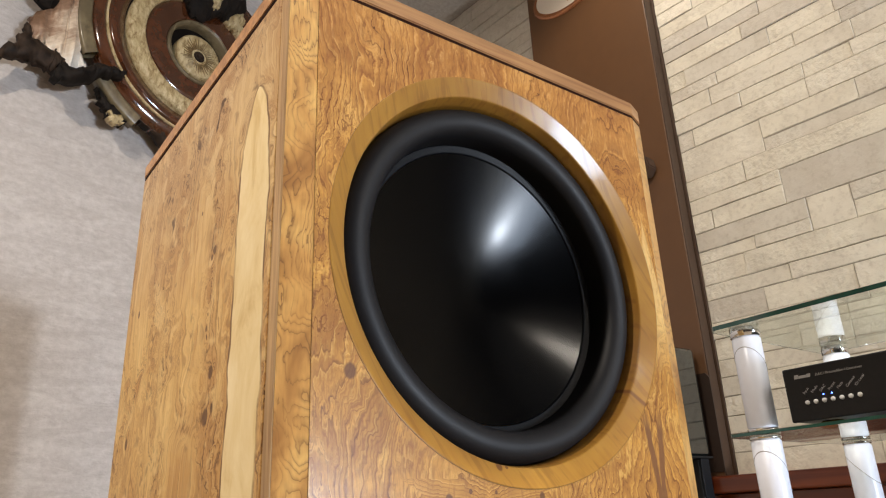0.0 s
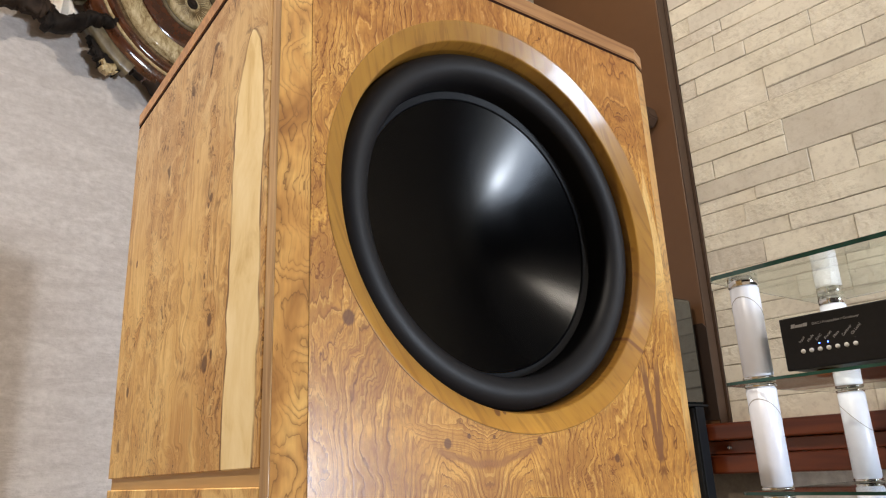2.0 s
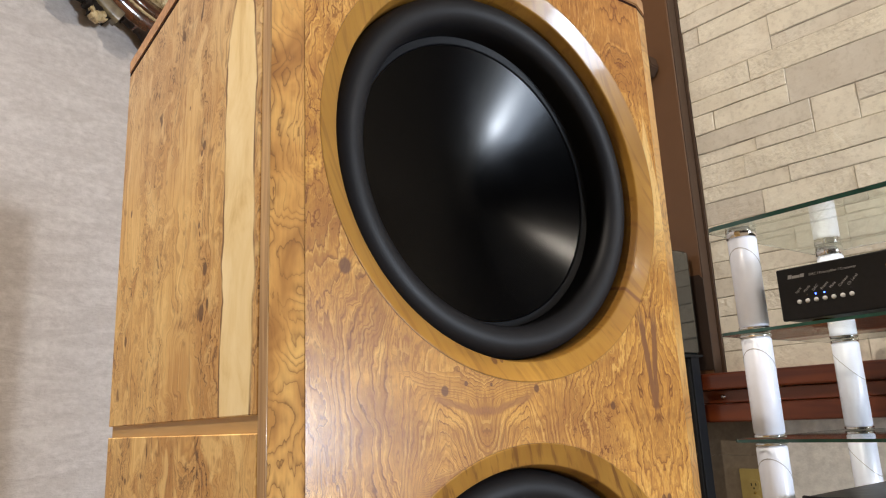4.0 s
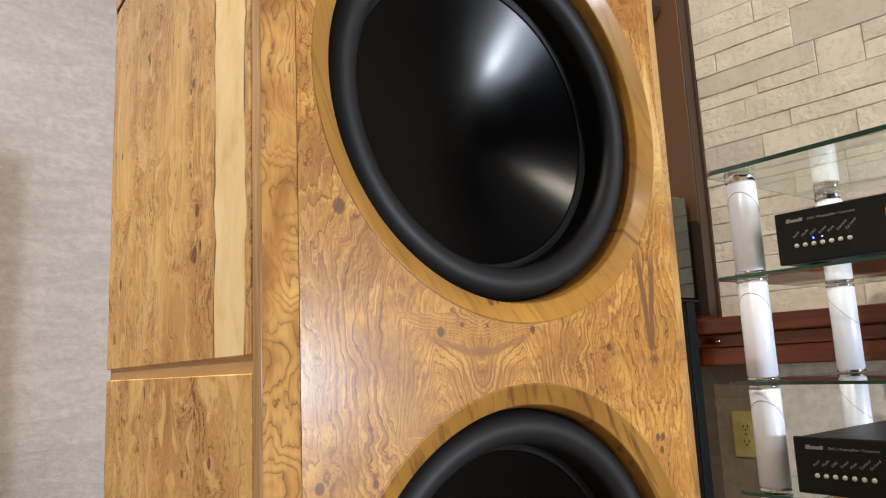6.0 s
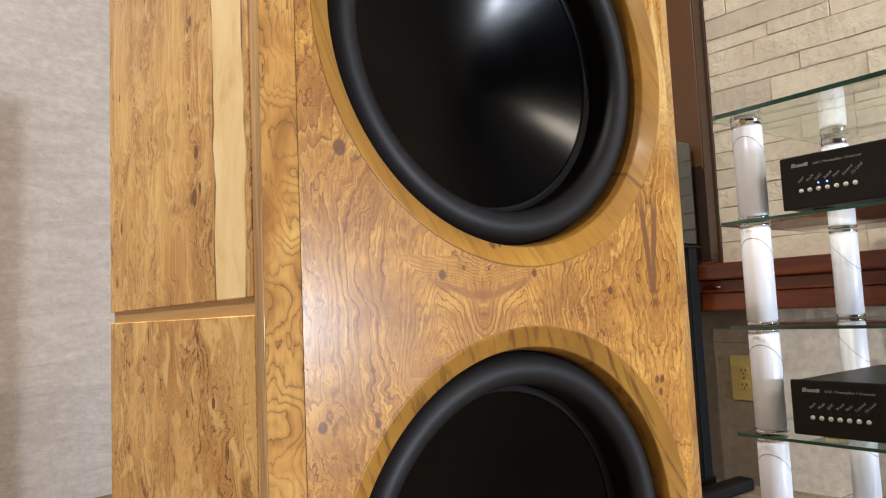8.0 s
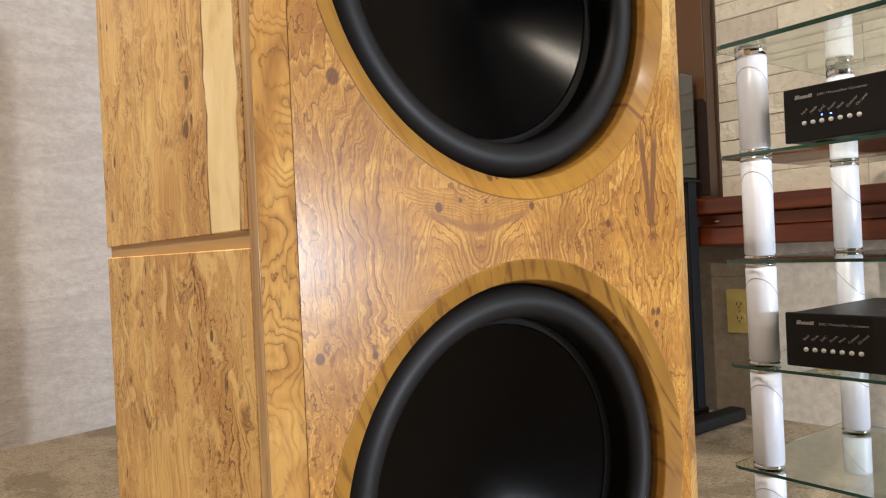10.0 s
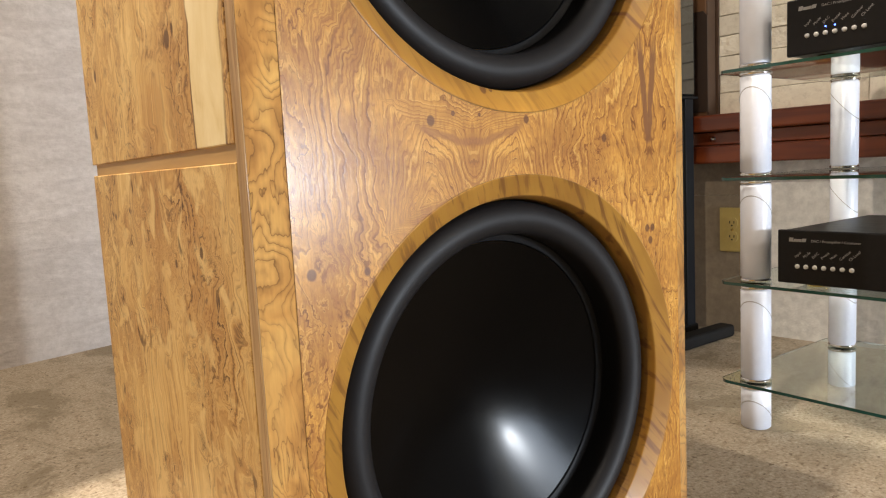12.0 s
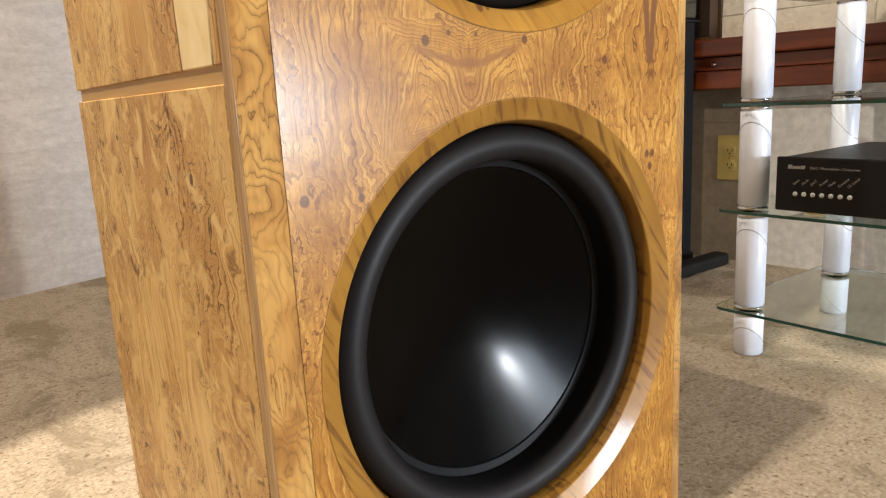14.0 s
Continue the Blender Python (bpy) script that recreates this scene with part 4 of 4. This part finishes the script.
M_ARTOLIVE = straight_wood("olive_band_wood", (0.20, 0.155, 0.085), (0.11, 0.082, 0.043), 40, (0, 0, 0), 0.4, 0.3, 0.6)


def cream_wood():
    """Pale turned wood left rough, with brown pits and fibres."""
    t = Tree("rough_cream_wood")
    p = t.coords()
    n = t.noise(t.scaled(p, 1, 1, 0.45, turn=(0, 35, 0)), 70, 4, 0.65, 0.5)
    tone = t.ramp(n, (0.33, (0.20, 0.12, 0.045)), (0.46, (0.44, 0.33, 0.16)), (0.62, (0.64, 0.52, 0.31)))
    tone = t.mix(t.ramp(t.noise(p, 12, 3), (0.4, 0.35), (0.6, 0.0)), tone, (0.42, 0.31, 0.15))
    t.bump(n, 0.5, 0.006)
    return t.done(tone, 0.5, coat=0.2)


def live_edge_wood():
    """Bleached live edge: near-white at one rim, feathering into brown bark."""
    t = Tree("pale_live_edge")
    x, y, z = t.split(t.coords())
    p = t.scaled(t.coords(), 1, 1, 1, turn=(0, 38, 0))
    fibre = t.noise(t.scaled(p, 0.25, 1, 1), 60, 4, 0.65, 0.4)
    across = t.math("MULTIPLY_ADD", x, 4.4, t.math("MULTIPLY", z, -2.6))
    across = t.math("ADD", across, t.math("MULTIPLY", t.noise(p, 9, 3), 0.9))
    fade = t.math("ADD", across, t.math("MULTIPLY_ADD", fibre, 0.6, 1.62))
    tone = t.ramp(fade, (0.15, (0.17, 0.090, 0.050)), (0.45, (0.33, 0.20, 0.125)), (0.72, (0.72, 0.58, 0.43)), (0.95, (0.88, 0.80, 0.69)))
    t.bump(fibre, 0.5, 0.006)
    return t.done(tone, 0.4, coat=0.15)


M_ARTCREAM, M_ARTPALE = cream_wood(), live_edge_wood()
M_RAY = plain("brown_wood_ray", (0.29, 0.20, 0.095), 0.5, speck=0.3)


def sculpture():
    # local axes: x along the wall, y out of the wall towards the room (negative), z up
    # moved off the wall along the sight line, rescaled to fit the camera's view
    c = Vector((0.441, 2.091, 2.384))
    m = Matrix.Translation(c) @ Matrix.Rotation(TURN, 4, "Z") @ Matrix.Scale(1.036, 4)
    ob = thing("wall_sculpture", "large round turned-wood wall sculpture with bark spikes and a live edge", "wall art", m)

    def band(name, profile, material, label, start=0.0, sweep=2 * math.pi):
        return part(name, lathe(profile, 96 if sweep > 6 else 40, "y", start=start, sweep=sweep, closed=sweep < 6), material, ob, label, True)

    def hoop(r0, r1, y0, y1, soft=0.01):
        return [(r0, 0.0), (r0, y0 + soft * 0.3), (r0 + soft, y0), (r1 - soft, y1), (r1, y1 + soft * 0.6), (r1, 0.0)]

    # unseen mount, added to bridge the gap to the wall
    part("mount", lathe([(0, 0.0005), (0.20, 0.0005), (0.20, 0.0535), (0, 0.0535)], 32, "y"), M_ARTDARK, ob, "dark mount added to fill the gap to the wall")
    band("backing", [(0, -0.01), (0.405, -0.012), (0.408, 0.0)], M_ARTDARK, "dark backing disc")
    band("outer_band", hoop(0.4115, 0.456, -0.052, -0.045, 0.006), M_ARTOLIVE, "olive outer band", radians(100), radians(106))
    band("outer_band", hoop(0.4115, 0.452, -0.052, -0.045, 0.006), M_ARTOLIVE, "olive outer band", radians(216), radians(26))
    band("brown_band", hoop(0.372, 0.411, -0.070, -0.052, 0.010), M_ARTBROWN, "glossy brown torus band")
    band("bead", hoop(0.3645, 0.3715, -0.073, -0.073, 0.002), M_ARTCREAM, "thin pale bead", radians(110), radians(150))
    band("brown_band", hoop(0.300, 0.364, -0.062, -0.082, 0.018), M_ARTBROWN, "glossy brown inner torus band")
    band("dark_groove", hoop(0.2925, 0.2995, -0.045, -0.045, 0.002), M_ARTDARK, "dark groove")
    band("cream_band", hoop(0.228, 0.292, -0.078, -0.076, 0.006), M_ARTCREAM, "pale cream band with rough face")
    band("brown_dish", [(0.2275, 0.0), (0.2275, -0.060), (0.222, -0.066), (0.205, -0.074), (0.165, -0.066), (0.146, -0.072), (0.140, -0.070), (0.1385, 0.0)], M_ARTBROWN, "glossy brown dish")
    band("hub_rim", hoop(0.124, 0.138, -0.074, -0.076, 0.005), M_ARTOLIVE, "olive rim")
    # recess floor coloured near black for the shade inside the rim
    band("hub_shadow", [(0, -0.025), (0.123, -0.025), (0.1235, 0.0)], M_ARTDARK, "hollow floor with its shade in the colour")
    hub = part("hub", lathe([(0.0, -0.052), (0.010, -0.052), (0.0105, -0.062), (0.014, -0.065), (0.018, -0.062), (0.0185, -0.054), (0.022, -0.054), (0.023, -0.063), (0.028, -0.064), (0.034, -0.058), (0.084, -0.064), (0.094, -0.058), (0.096, -0.0251)], 64, "y"), M_ARTCREAM, ob, "rayed cream hub", True)
    hub.location = (0.002, 0, -0.012)
    part("hub_eye", lathe([(0.0, -0.0668), (0.008, -0.0668), (0.0085, -0.0625), (0.013, -0.0658), (0.017, -0.0664), (0.021, -0.0655), (0.0235, -0.060)], 32, "y"), M_ARTBARK, hub, "dark turned eye", True)
    for k in range(44):
        a = 2 * math.pi * k / 44 + 0.04 * math.sin(k * 5.0)
        ray = box((0.032, -0.0650, -0.0007), (0.084 - 0.009 * (k % 4), -0.058, 0.0007), 0.0003)
        ray.transform(Matrix.Rotation(-a, 4, "Y"))
        part("ray", ray, M_RAY, hub)

    def slab(name, outline, y0, y1, material, label, seed):
        """A piece of live edge or bark with a ragged outline and a lumpy face."""
        rng = random.Random(seed)
        pts = []
        for k, p in enumerate(outline):
            q = outline[(k + 1) % len(outline)]
            for j in range(6):
                s = j / 6
                pts.append((p[0] + (q[0] - p[0]) * s + rng.uniform(-1, 1) * 0.008, p[1] + (q[1] - p[1]) * s + rng.uniform(-1, 1) * 0.008))
        bm = bmesh.new()
        face = bm.faces.new([bm.verts.new((p[0], y0 + 0.45 * (y1 - y0), p[1])) for p in pts])
        bmesh.ops.triangulate(bm, faces=[face])
        bmesh.ops.subdivide_edges(bm, edges=bm.edges[:], cuts=3, use_grid_fill=True)
        border = [v.co.copy() for v in bm.verts if v.is_boundary]
        for v in bm.verts:
            if not v.is_boundary:
                near = min((v.co - c).length for c in border)
                lump = 0.6 + 0.9 * noise.noise(Vector((v.co.x * 22 + seed, 0.0, v.co.z * 22)))
                v.co.y += (y0 - y1) * min(1.0, near / 0.022) * 0.55 * lump
        made = bmesh.ops.extrude_edge_only(bm, edges=[e for e in bm.edges if e.is_boundary])["geom"]
        for v in made:
            if isinstance(v, bmesh.types.BMVert):
                v.co.y = y1
        bmesh.ops.edgeloop_fill(bm, edges=[e for e in bm.edges if e.is_boundary])
        return part(name, bm, material, ob, label, True)

    slab("live_edge", [(-0.425, 0.12), (-0.50, 0.05), (-0.525, -0.07), (-0.585, -0.135), (-0.597, -0.19), (-0.565, -0.24), (-0.50, -0.235), (-0.472, -0.265), (-0.452, -0.29), (-0.394, -0.25), (-0.427, -0.167), (-0.439, -0.05)], -0.045, -0.005, M_ARTPALE, "pale live-edge wood feathering into brown", 3)
    slab("bark_spike", [(-0.80, -0.43), (-0.659, -0.31), (-0.611, -0.243), (-0.594, -0.18), (-0.558, -0.232), (-0.50, -0.228), (-0.468, -0.255), (-0.448, -0.285), (-0.478, -0.338), (-0.502, -0.313), (-0.556, -0.311), (-0.623, -0.318), (-0.72, -0.40)], -0.05, -0.006, M_ARTBARK, "dark pointed bark spike", 5)
    slab("bark_branch", [(-0.478, -0.296), (-0.416, -0.278), (-0.364, -0.236), (-0.325, -0.228), (-0.270, -0.220), (-0.279, -0.262), (-0.341, -0.273), (-0.402, -0.326), (-0.490, -0.365), (-0.512, -0.32)], -0.100, -0.03, M_ARTDARK, "dark bark branch", 8)
    slab("bark_branch", [(-0.10, 0.24), (-0.087, 0.20), (-0.061, 0.139), (-0.007, 0.144), (0.051, 0.200), (0.110, 0.20), (0.19, 0.30), (0.17, 0.40), (0.0, 0.36)], -0.120, -0.05, M_ARTDARK, "dark bark branch", 12)
    slab("live_edge", [(0.005, 0.270), (0.020, 0.205), (0.045, 0.225), (0.070, 0.285)], -0.135, -0.08, M_ARTCREAM, "pale live-edge wood", 15)
    slab("live_edge", [(0.100, 0.231), (0.165, 0.285), (0.180, 0.228), (0.149, 0.180), (0.095, 0.178)], -0.120, -0.05, M_ARTCREAM, "pale live-edge wood", 16)
    slab("bark_branch", [(-0.345, -0.305), (-0.310, -0.335), (-0.236, -0.385), (-0.246, -0.410), (-0.300, -0.400), (-0.330, -0.35)], -0.055, 0.0, M_ARTDARK, "dark bark stub", 21)
    slab("cut_end", [(-0.298, -0.385), (-0.262, -0.390), (-0.254, -0.412), (-0.274, -0.425), (-0.304, -0.420)], -0.068, -0.02, M_ARTCREAM, "pale cut end", 22)
    slab("bark_branch", [(-0.219, -0.358), (-0.158, -0.325), (-0.081, -0.302), (0.05, -0.35), (0.08, -0.44), (-0.02, -0.50), (-0.104, -0.42), (-0.145, -0.385)], -0.055, 0.0, M_ARTBARK, "brown bark lobe", 25)
    slab("bark_branch", [(-0.59, -0.06), (-0.535, -0.085), (-0.49, 0.02), (-0.46, 0.12), (-0.54, 0.22), (-0.62, 0.10)], -0.05, 0.0, M_ARTDARK, "dark bark lobe", 27)


sculpture()

# ---- stones of the wall ----
def stones():
    rng = random.Random(11)
    shapes = {}

    def stone_mesh(length, height, kind):
        key = (round(length * 500), round(height * 1000), kind)
        if key in shapes:
            return shapes[key]
        r = random.Random(hash(key) & 0xFFFF)
        L, H = key[0] / 500, key[1] / 1000
        bm = bmesh.new()
        b = 0.0016
        xs = [0.0, b] + [L * k / max(2, round(L / 0.07)) for k in range(1, max(2, round(L / 0.07)))] + [L - b, L]
        zs = [0.0, b, H - b, H]
        nx, nz = len(xs) - 1, 3
        grid = []
        for i, px in enumerate(xs):
            row = []
            for j, pz in enumerate(zs):
                edge_x, edge_z = i in (0, nx), j in (0, nz)
                wob = r.uniform(-1, 1) * 0.0013
                out = -0.0072 - r.uniform(0, 0.0006) if (edge_x or edge_z) else -0.0085 - r.uniform(0.0, 0.0004)
                row.append(bm.verts.new((out, px + r.uniform(-1, 1) * 0.0008, pz + wob)))
            grid.append(row)
        for i in range(nx):
            for j in range(nz):
                bm.faces.new((grid[i][j], grid[i + 1][j], grid[i + 1][j + 1], grid[i][j + 1]))
        loop = [grid[i][0] for i in range(nx + 1)] + [grid[nx][1], grid[nx][2]] + [grid[i][nz] for i in range(nx, -1, -1)] + [grid[0][2], grid[0][1]]
        back = [bm.verts.new((0.010, v.co.y, v.co.z)) for v in loop]
        for k in range(len(loop)):
            j = (k + 1) % len(loop)
            bm.faces.new((loop[k], loop[j], back[j], back[k]))
        data = mesh_of("stone", bm, M_STONE, False)
        shapes[key] = data
        return data

    state = {"count": 0}
    rest = bmesh.new()

    def lay(y, z, length, h):
        data = stone_mesh(length - 0.0024, h - 0.0032, rng.randrange(3))
        at = (WALL_X + rng.uniform(-0.003, 0.003), y, z)
        if -0.62 < y < 0.80 and z < 2.45 and state["count"] < 300:
            ob = new("stone", data)
            ob.parent, ob.location = wall_stone, at
            state["count"] += 1
        else:
            own = bmesh.new()
            own.from_mesh(data)
            add(rest, own, Matrix.Translation(at))

    def course(z, top, y, joints=(), runs_on=True):
        """One course from y on towards the room's near end, then, where it runs on, at random lengths."""
        for j in joints:
            lay(j, z, y - j, top - z)
            y = j
        while runs_on and y > -1.35:
            length = rng.choice((0.14, 0.20, 0.26, 0.32, 0.40, 0.48))
            lay(y - length, z, length, top - z)
            y -= length

    START = 0.765

    def fill(z, limit):
        """Courses of random height from z up to the limit."""
        while limit - z > 0.10:
            top = z + rng.choice((0.044, 0.052, 0.058, 0.066))
            course(z, top, START)
            z = top
        course(z, (z + limit) / 2, START)
        course((z + limit) / 2, limit, START)

    fill(0.6485, 1.104)
    course(1.104, 1.177, START, (0.581, 0.325))
    course(1.177, 1.227, START, (0.494,))
    course(1.227, 1.299, START, (0.62, 0.14))
    # two low courses that end at a tall block
    course(1.299, 1.341, START, (0.577, 0.406), False)
    course(1.341, 1.405, START, (0.406,), False)
    course(1.299, 1.405, 0.406, (0.285,), False)
    course(1.299, 1.352, 0.285, (0.02,))
    course(1.352, 1.405, 0.285, (0.13,))
    # and two more beside a high one
    course(1.405, 1.470, START, (0.695, 0.46), False)
    course(1.470, 1.521, START, (0.46,), False)
    course(1.405, 1.521, 0.46, (0.02,))
    course(1.521, 1.593, START, (0.565, 0.05))
    course(1.593, 1.708, START, (0.487,), False)
    course(1.593, 1.639, 0.487, (0.10,))
    course(1.639, 1.708, 0.487, (0.20,))
    course(1.708, 1.775, START, (0.710, 0.327))
    course(1.775, 1.830, START, (0.529, 0.326))
    course(1.830, 1.896, START, (0.625, 0.168))
    course(1.896, 1.943, START, (0.591, 0.33))
    course(1.943, 2.008, START, (0.70, 0.40))
    course(2.008, 2.067, START, (0.48,))
    course(2.067, 2.117, START, (0.41,))
    course(2.117, 2.172, START, (0.583, 0.35))
    course(2.172, 2.228, START, (0.50,))
    fill(2.228, CEIL)
    # the strip beyond the brown cabinet
    z = 0.6485
    while z < CEIL - 0.01:
        h = min(rng.choice((0.044, 0.052, 0.060, 0.072)), CEIL - z)
        y = 1.28 + rng.uniform(0, 0.03)
        while y < 2.40:
            length = rng.choice((0.18, 0.25, 0.32, 0.40))
            lay(y, z, length, h)
            y += length
        z += h
    tagged(part("stones", rest, M_STONE, wall_stone, "cream stacked stones"), kind="stuff")


stones()
